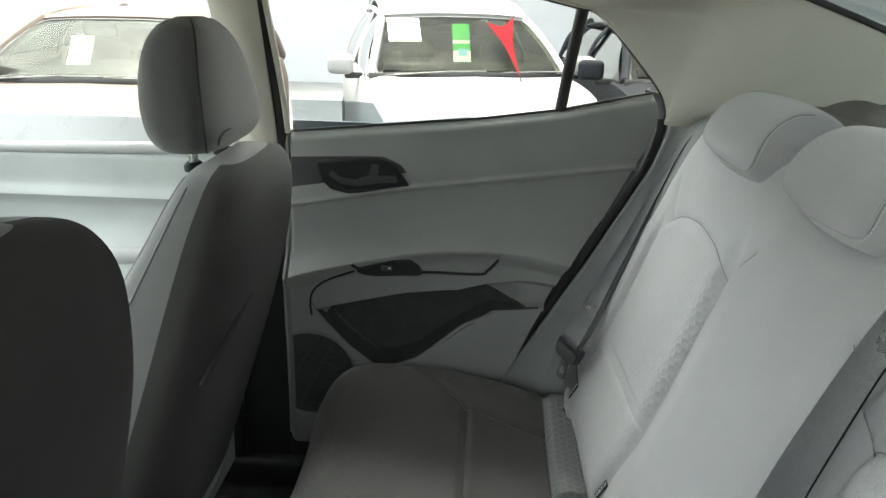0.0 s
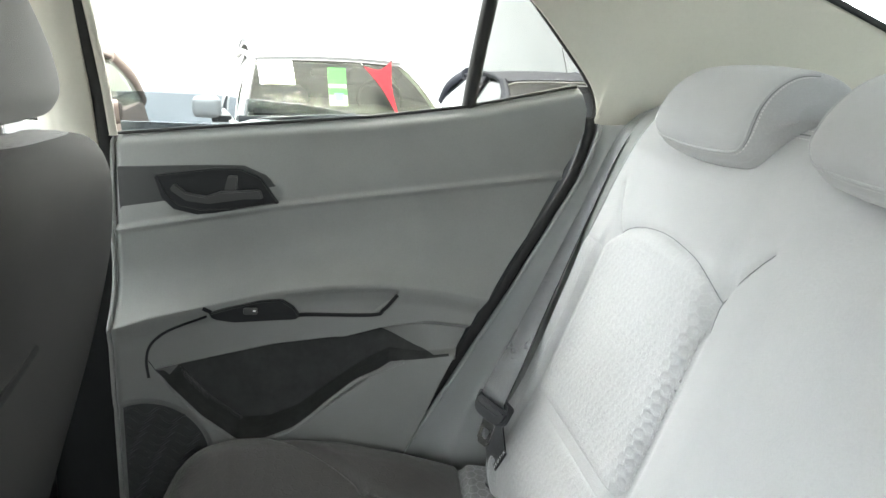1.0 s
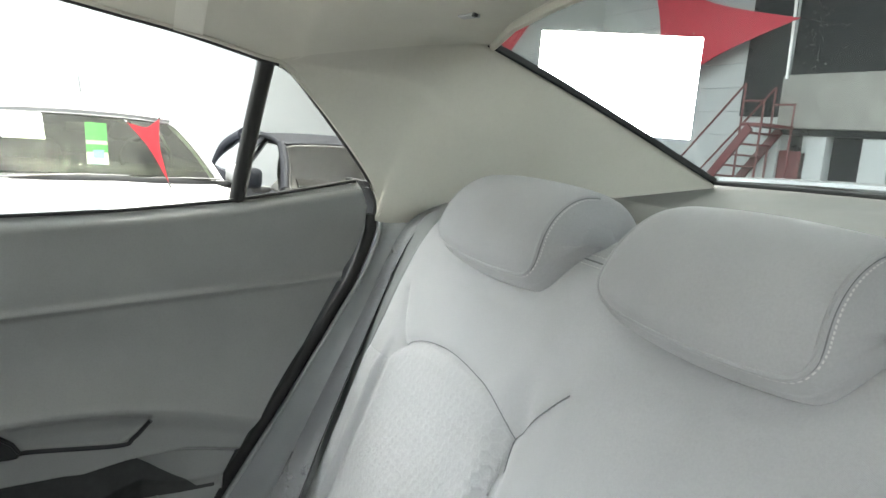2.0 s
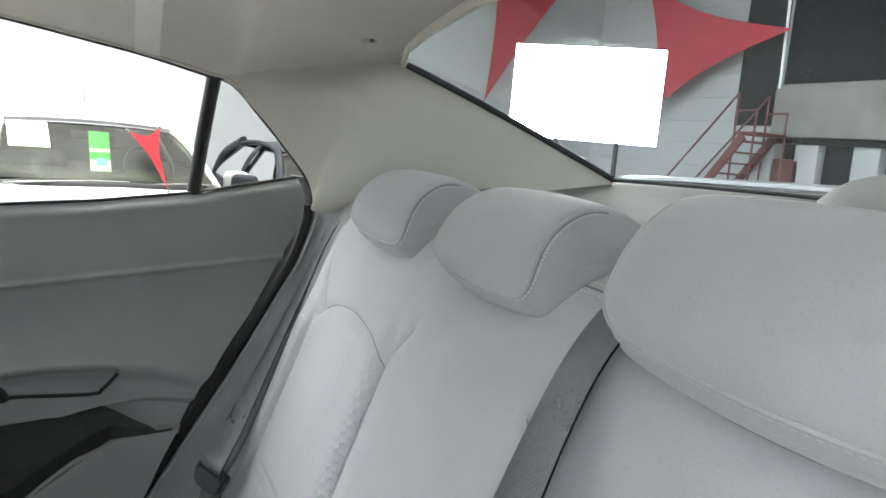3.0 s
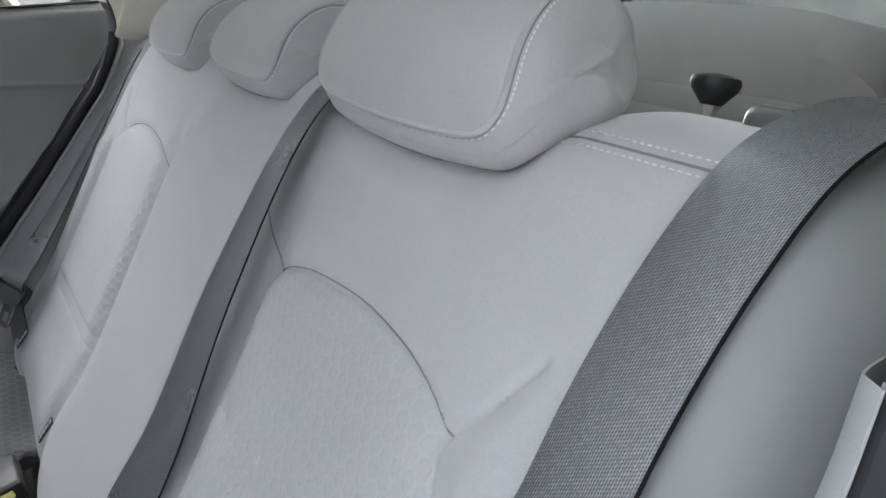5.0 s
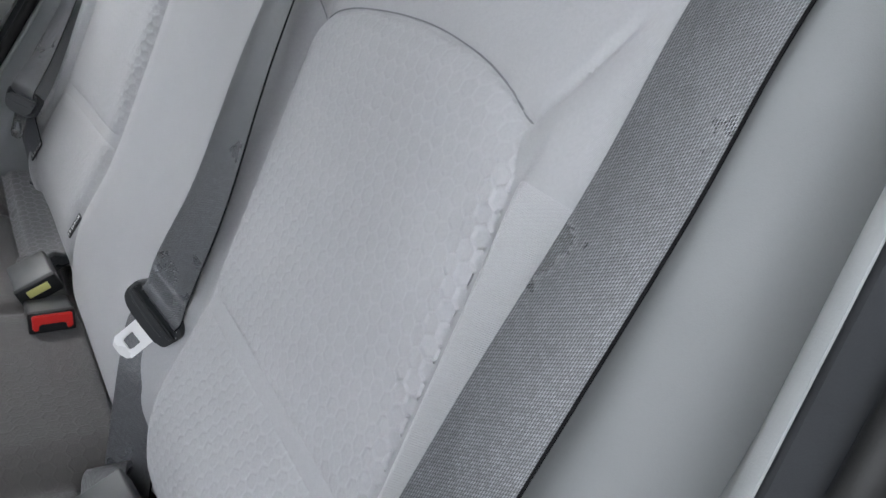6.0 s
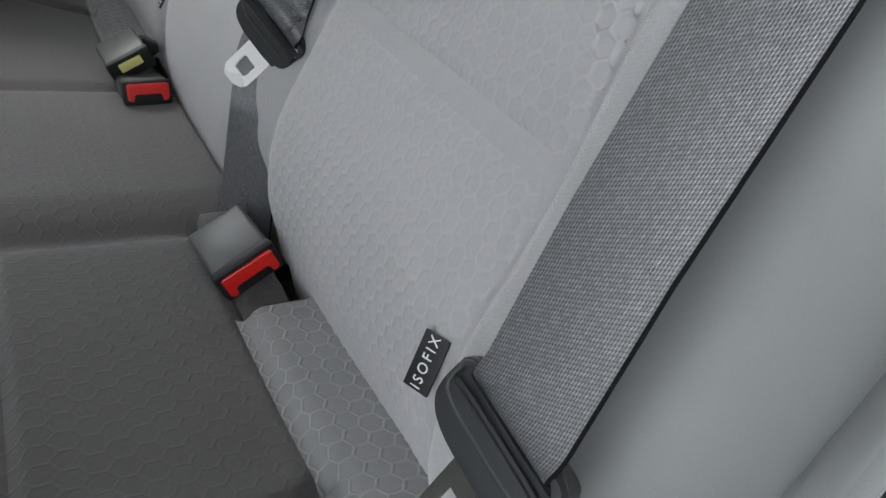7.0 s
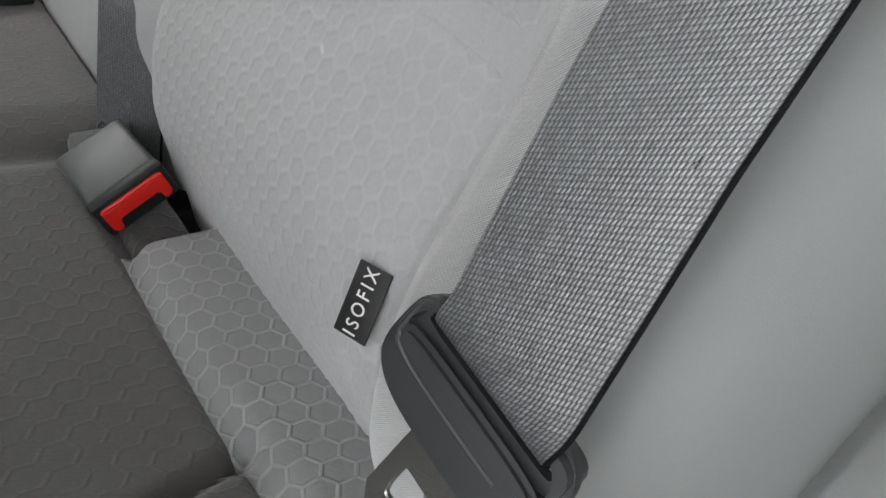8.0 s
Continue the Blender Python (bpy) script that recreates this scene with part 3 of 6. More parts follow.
for (at, half), drop, tall, deep in zip(HEADS, (0.0, -0.006, -0.012), (1.0, 0.86, 0.88), (1.0, 1.22, 1.18)):
    build_rear_headrest(at, half, drop, tall, deep)

# ---- seat belts ----


def frame_of(center, across, up):
    a, u = Vector(across).normalized(), Vector(up)
    u = (u - u.dot(a) * a).normalized()
    n = a.cross(u)
    return Matrix.Translation(center) @ Matrix((a, u, n)).transposed().to_4x4()


def loop_outline(half, low, high, power, n=32):
    w = np.linspace(0, 2 * np.pi, n, endpoint=False) + 0.01
    c, d = np.cos(w), np.sin(w)
    return [(half * math.copysign(abs(i) ** power, i), (low + high) / 2 + (high - low) / 2 * math.copysign(abs(j) ** power, j)) for i, j in zip(c, d)]


def build_tongue(parent, m, point, metal):
    """A belt tongue in the frame m: x along its slot, y up the belt, z to the front."""
    body = part("tongue", plate(loop_outline(0.0335, -0.0235, 0.015, 0.62, 48), 0.013, m @ Matrix.Translation((0, 0, -0.006)), 0.0042, hole=loop_outline(0.0268, 0.0020, 0.0070, 0.30, 48)), M_TONGUE, parent, "black plastic belt tongue")
    part("grip_rib", plate(loop_outline(0.0285, -0.0075, 0.0008, 0.45, 40), 0.0040, m @ Matrix.Translation((0, 0, 0.0045)), 0.0018), M_TONGUE, body)
    part("rim", sweep("rim", [(m @ Vector((x, y, 0.0066)))[:] for x, y in loop_outline(0.0300, -0.0095, 0.0110, 0.5, 48)][14:40], 0.0011, sides=8), M_TONGUE, body)
    pm = frame_of((m @ Vector((0.004, -0.022, 0.0)))[:], (m.to_3x3() @ Vector((1, 0, 0)))[:], point)
    out = [(-0.0125, 0), (-0.0125, -0.030), (-0.008, -0.037), (0.008, -0.037), (0.0125, -0.030), (0.0125, 0)]
    inn = [(-0.006, -0.013), (-0.006, -0.022), (-0.005, -0.026), (0.005, -0.026), (0.006, -0.022), (0.006, -0.013)]
    part("latch_plate", plate(out, 0.0022, pm @ Matrix.Translation((0, 0, -0.001)), 0.0005, hole=inn), metal, body, "bright steel latch plate")


def strap(points, n, blur):
    """Evenly spaced places along a bent line, with its corners eased over blur metres."""
    q = np.array(points, float)
    s = np.concatenate([[0], np.cumsum(np.linalg.norm(np.diff(q[:, :3], axis=0), axis=1))])
    at = np.linspace(0, s[-1], n)
    row = np.stack([np.interp(at, s, q[:, k]) for k in range(q.shape[1])], 1)
    reach = max(1, int(blur / (s[-1] / n)))
    kernel = np.hanning(2 * reach + 3)[1:-1]
    kernel /= kernel.sum()
    pad = np.concatenate([2 * row[:1] - row[reach:0:-1], row, 2 * row[-1:] - row[-2:-reach - 2:-1]])
    return np.stack([np.convolve(pad[:, k], kernel, "valid") for k in range(q.shape[1])], 1)


def build_belt(label, path, across, center, wide_way, up, low, low_way, point, metal, wide=0.0254):
    """Webbing from the shelf to its tongue, through the slot and down behind it."""
    belt = thing("seat_belt", label, "seat belt", "rear seat belts")
    m = frame_of(center, wide_way, up)
    w = tuple(Vector(wide_way).normalized())
    fine = curve(np.hstack([np.array(path), np.array(across)]), 60)
    turn = [(*(m @ Vector(q))[:], *w) for q in ((0, 0.017, 0.0095), (0, 0.010, 0.0085))]
    row = np.vstack([fine, np.array(turn)])
    end = [(*(m @ Vector(q))[:], *w) for q in ((0, 0.0065, 0.0065), (0, 0.0048, 0.002), (0, 0.004, -0.0065))]
    upper = np.vstack([strap(row, 260, 0.006), np.array(end)])
    half = wide - np.linspace(0, 1, len(upper)) ** 5 * (wide - 0.0240)
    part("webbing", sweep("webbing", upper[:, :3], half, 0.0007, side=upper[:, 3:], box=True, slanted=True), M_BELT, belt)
    start = [(*(m @ Vector(q))[:], *w) for q in ((0, 0.0055, -0.0065), (0, -0.004, -0.0085), (0, -0.02, -0.0095))]
    row = np.vstack([np.array(start), np.array([(*a, *b) for a, b in zip(low, low_way)])])
    under = strap(row, 120, 0.012)
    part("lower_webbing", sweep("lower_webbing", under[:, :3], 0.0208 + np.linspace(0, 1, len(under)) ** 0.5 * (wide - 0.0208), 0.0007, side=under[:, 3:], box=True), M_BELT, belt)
    build_tongue(belt, m, point, metal)
    return belt


build_belt("dark grey webbing seat belt hanging over outer rear seat",
           [(-0.588, -0.42, 1.00), (-0.588, -0.345, 0.995), (-0.586, -0.292, 0.972), (-0.584, -0.258, 0.930), (-0.581, -0.230, 0.87), (-0.583, -0.200, 0.80), (-0.588, -0.145, 0.70), (-0.592, -0.090, 0.59)],
           [(-1, 0, 0), (-1, 0, 0), (-1, 0, 0), (-1, -0.02, 0), (-1, -0.04, 0), (-1, -0.06, 0), (-1, -0.09, -0.08), (-0.99, -0.09, -0.12)],
           (-0.5915, -0.0615, 0.5115), (-0.96, -0.08, -0.28), (-0.04, -0.42, 0.90), [(-0.600, -0.083, 0.42), (-0.602, -0.085, 0.36)], [(-1, 0, 0), (-1, 0, 0)], (-0.10, -0.30, 0.95), M_CHROME)
build_belt("grey webbing centre seat belt with steel latch plate",
           [(-0.192, -0.36, 0.985), (-0.194, -0.299, 0.976), (-0.199, -0.240, 0.920), (-0.204, -0.184, 0.79), (-0.200, -0.146, 0.66), (-0.188, -0.124, 0.59), (-0.180, -0.117, 0.562)],
           [(-1, 0, 0), (-1, 0.1, 0), (-1, 0.12, 0.03), (-1, -0.06, 0), (-0.95, -0.25, -0.10), (-0.82, -0.38, -0.34), (-0.7, -0.42, -0.55)],
           (-0.178, -0.1085, 0.5365), (-0.65, -0.43, -0.63), (-0.25, -0.35, 0.80), [(-0.186, -0.090, 0.47), (-0.196, -0.074, 0.36)], [(-0.72, -0.69, 0), (-0.74, -0.67, 0)], (-0.25, -0.55, 0.75), M_STEELGLEAM)
build_belt("grey webbing seat belt beside far rear seat",
           [(0.580, -0.40, 0.975), (0.582, -0.32, 0.958), (0.580, -0.262, 0.92), (0.572, -0.208, 0.80), (0.545, -0.145, 0.67), (0.505, -0.102, 0.60)],
           [(-1, 0.0, 0), (-1, 0.0, 0), (-1, 0.05, 0), (-1, 0.0, 0), (-0.95, -0.2, 0), (-0.88, -0.4, 0)],
           (0.470, -0.072, 0.545), (-0.85, -0.5, -0.1), (0.2, -0.35, 0.9), [(0.478, -0.084, 0.44), (0.485, -0.086, 0.36)], [(-0.85, -0.5, -0.1), (-0.85, -0.5, 0)], (-0.2, -0.4, 0.9), M_CHROME)


def build_buckle(x, y, z, turn, red=True, tilt=12, roll=0):
    """A belt buckle lying on the cushion; its release end looks along its own -x."""
    buckle = thing("seat_belt_buckle", "grey plastic seat belt buckle with red release button" if red else "grey plastic seat belt buckle with yellow marking", "buckle", "belt buckles")
    m = Matrix.Translation((x, y, z)) @ Matrix.Rotation(radians(turn), 4, "Z") @ Matrix.Rotation(radians(tilt), 4, "Y") @ Matrix.Rotation(radians(roll), 4, "X")
    part("housing", block((0.058, 0.048, 0.024), m @ Matrix.Translation((0.029, 0, 0)), 0.004, 3), M_BUCKLE, buckle)
    part("end_frame", block((0.010, 0.050, 0.026), m @ Matrix.Translation((-0.002, 0, 0)), 0.003), M_DOOR_DARK, buckle)
    if red:
        out = [(-0.021, 0.009), (0.021, 0.009), (0.021, -0.008), (0.015, -0.010), (0.014, -0.002), (-0.014, -0.002), (-0.015, -0.010), (-0.021, -0.008)]
        face = m @ Matrix.Translation((-0.006, 0, 0.001)) @ Matrix(((0, 0, -1), (1, 0, 0), (0, 1, 0))).to_4x4()
        part("release_button", plate(out, 0.005, face, 0.0012), M_RED, buckle, "bright red plastic release button")
    else:
        part("marking", block((0.004, 0.026, 0.010), m @ Matrix.Translation((-0.007, 0, 0.003)), 0.001), M_YELLOW, buckle, "pale yellow sticker")
    part("stalk", sweep("stalk", curve([(m @ Vector((0.05, 0, 0)))[:], (m @ Vector((0.085, -0.01, -0.012)))[:], (m @ Vector((0.10, -0.03, -0.05)))[:]], 14), 0.018, 0.003, side=(0, 1, 0), box=True), M_BELT, buckle)
    return buckle


M_YELLOW = plain("yellow_sticker", (0.65, 0.62, 0.22), 0.5)
build_buckle(-0.280, -0.054, 0.390, 6, tilt=-2, roll=-27)
build_buckle(0.072, -0.048, 0.396, 0)
build_buckle(0.130, -0.042, 0.408, 4, red=False, tilt=-4, roll=-26)

# ---- far rear door ----
REAR_EDGE = np.array([(0.24, 0.135), (0.30, 0.104), (0.40, 0.047), (0.46, 0.018), (0.52, -0.006), (0.58, -0.034), (0.641, -0.061), (0.70, -0.103), (0.75, -0.137), (0.80, -0.162), (0.84, -0.181), (0.88, -0.205), (0.915, -0.220), (0.947, -0.223), (0.982, -0.210)])
BODY_EDGE = np.array([(0.24, 0.125), (0.30, 0.092), (0.401, 0.035), (0.52, -0.034), (0.641, -0.104), (0.75, -0.163), (0.84, -0.212), (0.88, -0.227), (0.915, -0.236), (0.947, -0.234), (0.982, -0.217)])
SILL = np.array([(-0.26, 0.990), (-0.217, 0.980), (-0.042, 0.942), (0.10, 0.922), (0.268, 0.906), (0.475, 0.885), (0.53, 0.88)])
CREASE = np.array([(-0.25, 0.858), (-0.193, 0.851), (0.049, 0.819), (0.244, 0.793), (0.484, 0.751), (0.6, 0.73)])
ARM = np.array([(-0.30, 0.63), (-0.068, 0.662), (0.0, 0.676), (0.087, 0.684), (0.16, 0.682), (0.241, 0.672), (0.33, 0.652), (0.421, 0.630), (0.491, 0.607), (0.6, 0.57)])
DOOR_FRONT = 0.484
SPEAKER = (0.435, 0.402)


def rear_edge(z):
    return np.interp(z, REAR_EDGE[:, 0], REAR_EDGE[:, 1])


def body_edge(z):
    """The y of the body's edge behind the far rear door."""
    return np.interp(z, BODY_EDGE[:, 0], BODY_EDGE[:, 1])


def door_depth(y, z):
    """The x of the far rear door's lining."""
    crease = np.interp(y, CREASE[:, 0], CREASE[:, 1])
    arm = np.interp(y, ARM[:, 0], ARM[:, 1])
    top = np.interp(y, SILL[:, 0], SILL[:, 1])
    x = 0.640 + 0.016 * soften(z, crease, top)
    x = x + 0.020 * soften(z, top - 0.022, top + 0.004) ** 2
    x = x - 0.007 * (1 - soften(z, crease - 0.003, crease + 0.004)) - 0.0035 * np.exp(-(((z - crease + 0.003) / 0.0045) ** 2))
    # the lining curves in to the armrest
    below = np.clip((crease - 0.02 - z) / np.maximum(crease - 0.02 - arm, 0.02), 0, 1)
    x = x - 0.048 * below**3.0 * (z > arm) - 0.048 * (z <= arm)
    under = soften(arm - z, 0.004, 0.03)
    x = x + 0.006 * under
    # map pocket below the armrest
    lip = np.interp(y, [-0.20, -0.02, 0.07, 0.13, 0.216, 0.26, 0.304, 0.356, 0.40, 0.43], [0.588, 0.570, 0.560, 0.515, 0.450, 0.432, 0.430, 0.471, 0.52, 0.567])
    under_arm = arm - np.interp(y, [-0.05, 0.02, 0.14], [0.052, 0.058, 0.088])
    pocket = soften(z, lip - 0.003, lip + 0.006) * (1 - soften(z, under_arm - 0.006, under_arm + 0.006)) * (0.22 + 0.78 * soften(y, 0.0, 0.13)) * (1 - soften(y, 0.40, 0.43))
    x = x + 0.072 * pocket
    # pull cup in the armrest
    floor = np.interp(y, [0.05, 0.066, 0.10, 0.21, 0.235], [0.70, 0.662, 0.637, 0.637, 0.66])
    cup = soften(z, floor - 0.003, floor + 0.003) * (1 - soften(z, arm - 0.013, arm - 0.004)) * soften(y, 0.052, 0.066) * (1 - soften(y, 0.22, 0.235))
    x = x + 0.004 * cup
    # speaker swage
    r = np.hypot(y - SPEAKER[0], z - SPEAKER[1])
    x = x + 0.004 * (1 - soften(r, 0.090, 0.100))
    # the front edge turns out
    return x + 0.02 * np.clip((y - (DOOR_FRONT - 0.018)) / 0.018, 0, 1) ** 2


M_HANDLEPANEL = plain("handle_panel_plastic", (0.038, 0.039, 0.039), 0.5, 0.08, 700, 0.0003)
# dark tone for the shade inside the map pocket
M_POCKETSHADE = plain("pocket_shade", (0.042, 0.043, 0.042), 0.95, 0.15, 500, 0.0006, 30)


def build_far_door():
    door = thing("rear_door", "dark grey plastic rear door lining with armrest and lowered window", "car door")
    p, q = np.meshgrid(np.linspace(0, 1, 400), np.linspace(0, 1, 440), indexing="ij")
    z0 = 0.24 + q * (0.96 - 0.24)
    y = DOOR_FRONT + p * (rear_edge(z0) - DOOR_FRONT)
    z = 0.24 + q * (np.interp(y, SILL[:, 0], SILL[:, 1]) - 0.24)
    y = DOOR_FRONT + p * (rear_edge(z) - DOOR_FRONT)
    v = np.stack([door_depth(y, z), y, z], -1)
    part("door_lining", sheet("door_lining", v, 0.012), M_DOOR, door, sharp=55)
    # outer skin
    y2, z2 = np.meshgrid(np.linspace(DOOR_FRONT, -0.25, 30), np.linspace(0.15, 0.90, 20), indexing="ij")
    part("outer_skin", sheet("outer_skin", np.stack([0.735 - 0.03 * ((z2 - 0.6) / 0.4) ** 2, y2, z2], -1), 0.004), M_BODY, door)
    # handle
    inner = [(0.410, 0.826), (0.330, 0.836), (0.300, 0.836), (0.276, 0.826), (0.248, 0.795), (0.300, 0.786), (0.355, 0.783), (0.385, 0.790), (0.398, 0.802)]
    grow = [(0.418, 0.832), (0.332, 0.844), (0.294, 0.844), (0.266, 0.832), (0.236, 0.790), (0.298, 0.777), (0.357, 0.774), (0.392, 0.782), (0.408, 0.798)]
    face = Matrix(((0, 0, -1, 0.641), (1, 0, 0, 0), (0, 1, 0, 0), (0, 0, 0, 1)))
    bezel = part("handle_bezel", plate(grow, 0.010, face @ Matrix.Translation((0, 0, -0.003)), 0.002, hole=inner), M_DOOR_DARK, door, "black handle surround")
    part("handle_cup", plate(inner, 0.004, face @ Matrix.Translation((0, 0, 0.0005)), 0.0), M_DOOR_DARK, door)
    lever = [(0.395, 0.812), (0.372, 0.796), (0.340, 0.792), (0.290, 0.800), (0.262, 0.801), (0.266, 0.815), (0.300, 0.812), (0.322, 0.811), (0.345, 0.803), (0.372, 0.808), (0.388, 0.822)]
    part("pull_lever", plate(lever, 0.011, face @ Matrix.Translation((0, 0, 0.004)), 0.002), M_LEVER, bezel, "dark satin pull lever")
    lock = [(0.318, 0.812), (0.300, 0.813), (0.298, 0.834), (0.312, 0.834)]
    part("lock_tab", plate(lock, 0.008, face @ Matrix.Translation((0, 0, 0.004)), 0.0015), M_LEVER, bezel)
    panel = [(0.470, 0.842), (0.330, 0.848), (0.290, 0.848), (0.258, 0.834), (0.226, 0.800), (0.300, 0.787), (0.470, 0.758)]
    part("handle_panel", plate(panel, 0.003, face @ Matrix.Translation((0, 0, -0.004)), 0.001), M_HANDLEPANEL, door, "dark grey panel round the handle")
    lip = curve([(0.05, 0.562), (0.10, 0.540), (0.16, 0.496), (0.216, 0.451), (0.25, 0.434)], 40)
    part("pocket_lip", sweep("pocket_lip", np.stack([door_depth(lip[:, 0], lip[:, 1] - 0.005) - 0.001, lip[:, 0], lip[:, 1] - 0.002], 1), 0.0035, sides=8), M_DOOR, door, "rounded front edge of the map pocket")
    # window switch
    arm_face = Matrix(((0, 0, -1, 0.584), (1, 0, 0, 0), (0, 1, 0, 0), (0, 0, 0, 1)))
    out = [(0.335, 0.640), (0.300, 0.650), (0.262, 0.659), (0.232, 0.661), (0.215, 0.650), (0.206, 0.637), (0.222, 0.631), (0.300, 0.626), (0.328, 0.630)]
    switch = part("window_switch", plate(out, 0.012, arm_face @ Matrix.Translation((0, 0, -0.006)), 0.002), M_DOOR_DARK, door, "glossy black window switch panel")
    part("rocker", block((0.020, 0.010, 0.006), arm_face @ Matrix.Translation((0.276, 0.645, 0.008)), 0.002), M_LEVER, switch)
    part("lamp_dot", block((0.004, 0.002, 0.002), arm_face @ Matrix.Translation((0.270, 0.6465, 0.0115)), 0.0005), M_WHITE, switch)
    edge = curve([(0.345, 0.646), (0.335, 0.6405), (0.320, 0.630), (0.222, 0.631), (0.20, 0.6365), (0.10, 0.6365), (0.082, 0.645), (0.062, 0.668)], 60)
    dx = door_depth(edge[:, 0], edge[:, 1])
    part("cup_lip", sweep("cup_lip", np.stack([np.minimum(dx, 0.588) - 0.001, edge[:, 0], edge[:, 1]], 1), 0.003, sides=8), M_DOOR_DARK, door)
    back = curve([(0.428, 0.535), (0.430, 0.560), (0.424, 0.585), (0.405, 0.604), (0.380, 0.617), (0.340, 0.633)], 40)
    dx = door_depth(back[:, 0], back[:, 1])
    part("arm_joint", sweep("arm_joint", np.stack([dx - 0.0005, back[:, 0], back[:, 1]], 1), 0.0022, sides=8), M_DOOR_DARK, door)
    # dark sheet over the map pocket's recess, painting in its shade
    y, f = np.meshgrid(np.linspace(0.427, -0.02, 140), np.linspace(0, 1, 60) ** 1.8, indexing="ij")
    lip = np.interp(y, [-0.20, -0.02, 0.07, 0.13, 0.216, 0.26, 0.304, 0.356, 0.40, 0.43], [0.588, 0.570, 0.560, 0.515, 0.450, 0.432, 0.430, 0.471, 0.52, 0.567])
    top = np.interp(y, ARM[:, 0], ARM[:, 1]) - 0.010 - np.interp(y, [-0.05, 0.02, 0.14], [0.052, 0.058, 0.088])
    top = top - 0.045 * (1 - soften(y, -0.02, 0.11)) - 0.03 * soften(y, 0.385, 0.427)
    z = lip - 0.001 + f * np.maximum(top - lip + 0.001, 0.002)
    part("recess_shade", sheet("recess_shade", np.stack([door_depth(y, z) - 0.002, y, z], -1), 0.001), M_POCKETSHADE, door, "dark sheet painting the shade inside the map pocket")
    # speaker grille with wavy ribs, its dark colour standing in for shadow
    rr, aa = np.meshgrid(np.linspace(0.001, 0.090, 14), np.linspace(0, 2 * np.pi, 60), indexing="ij")
    gy = np.minimum(SPEAKER[0] + rr * np.cos(aa), DOOR_FRONT - 0.016)
    gz = SPEAKER[1] + rr * np.sin(aa)
    grille = part("speaker_grille", sheet("speaker_grille", np.stack([door_depth(gy, gz) - 0.002, gy, gz], -1), 0.001), M_HANDLEPANEL, door, "speaker grille with wavy ribs, darkened to hold its shadow")
    for k in range(13):
        zz = SPEAKER[1] - 0.078 + k * 0.013
        half = math.sqrt(max(0.0, 0.086**2 - (zz - SPEAKER[1]) ** 2))
        if half > 0.02:
            yy = np.linspace(SPEAKER[0] - half, min(SPEAKER[0] + half, DOOR_FRONT - 0.018), 30)
            zz = zz + 0.006 * np.sin((yy - 0.40) * 150 + k)
            part("grille_rib", sweep("grille_rib", np.stack([door_depth(yy, zz) - 0.003, yy, zz], 1), 0.0022, 0.003, sides=6), M_HANDLEPANEL, grille)
    # pale edge where the lining turns out at the front
    fz = np.linspace(0.26, 0.885, 60)
    part("front_edge", sweep("front_edge", np.stack([door_depth(np.full(60, DOOR_FRONT - 0.010), fz) - 0.0005, np.full(60, DOOR_FRONT - 0.004), fz], 1), 0.0035, sides=8), M_DOOR, door)
    part("frame_lip", sweep("frame_lip", curve([(0.662, 0.478, 0.885), (0.650, 0.482, 0.96), (0.628, 0.490, 1.06), (0.590, 0.502, 1.205)], 24), 0.005, 0.006, sides=8), M_PILLAR, door, "pale inner edge of the window frame")
    # window frame: post, upper rail and rubber
    part("window_post", sweep("window_post", curve([(0.680, -0.044, 0.944), (0.648, -0.052, 1.03), (0.598, -0.062, 1.13)], 16), 0.0112, 0.010, sides=12, side=(0, 1, 0)), M_RUBBER, door)
    seal = np.array([(0.672, y, np.interp(y, SILL[:, 0], SILL[:, 1]) + 0.002) for y in np.linspace(0.475, -0.21, 40)])
    part("sill_seal", sweep("sill_seal", seal, 0.0025, 0.002, sides=8), M_RUBBER, door)
    rail = curve(RAIL_OUT, 60)
    part("upper_rail", sweep("upper_rail", rail + np.array([0.006, 0, 0.002]), 0.0055, 0.0045, sides=10), M_RUBBER, door)
    # lowered pane
    y, f = np.meshgrid(np.linspace(0.472, -0.03, 40), np.linspace(0, 1, 6), indexing="ij")
    top = np.interp(y, [-0.05, 0.05, 0.10, 0.19, 0.34, 0.40, 0.48], [0.90, 0.917, 0.920, 0.936, 0.947, 0.948, 0.948])
    low = np.interp(y, SILL[:, 0], SILL[:, 1]) - 0.05
    z = low + f * (top - low)
    pane = part("lowered_pane", sheet("lowered_pane", np.stack([0.678 - 0.25 * (z - 0.9), y, z], -1), 0.003), M_WET, door, "half-lowered tinted glass wet with drops")
    pane.visible_shadow = False
    y, f = np.meshgrid(np.linspace(-0.050, -0.240, 30), np.linspace(0, 1, 12), indexing="ij")
    low = np.interp(y, SILL[:, 0], SILL[:, 1]) - 0.01
    top = np.interp(y, [-0.240, -0.222, -0.14, -0.09, -0.05], [0.975, 0.985, 1.075, 1.122, 1.138])
    z = low + f * np.maximum(top - low, 0.003)
    pane = part("quarter_pane", sheet("quarter_pane", np.stack([0.668 - 0.33 * (z - 0.94), y, z], -1), 0.003), M_GLASS, door, "quarter glass spotted with raindrops")
    pane.visible_shadow = False
    rng = random.Random(5)
    verts, faces = [], []
    def drop(y, z, r, x0):
        n = len(verts)
        for k in range(3):
            for w in range(6):
                a = w * math.pi / 3
                s = r * (1, 0.75, 0.0)[k]
                verts.append((x0 + 0.0018 + (0, 0.4, 0.62)[k] * r, y + s * math.cos(a), z + s * 1.15 * math.sin(a)))
        for k in range(2):
            for w in range(6):
                a, b = n + k * 6 + w, n + k * 6 + (w + 1) % 6
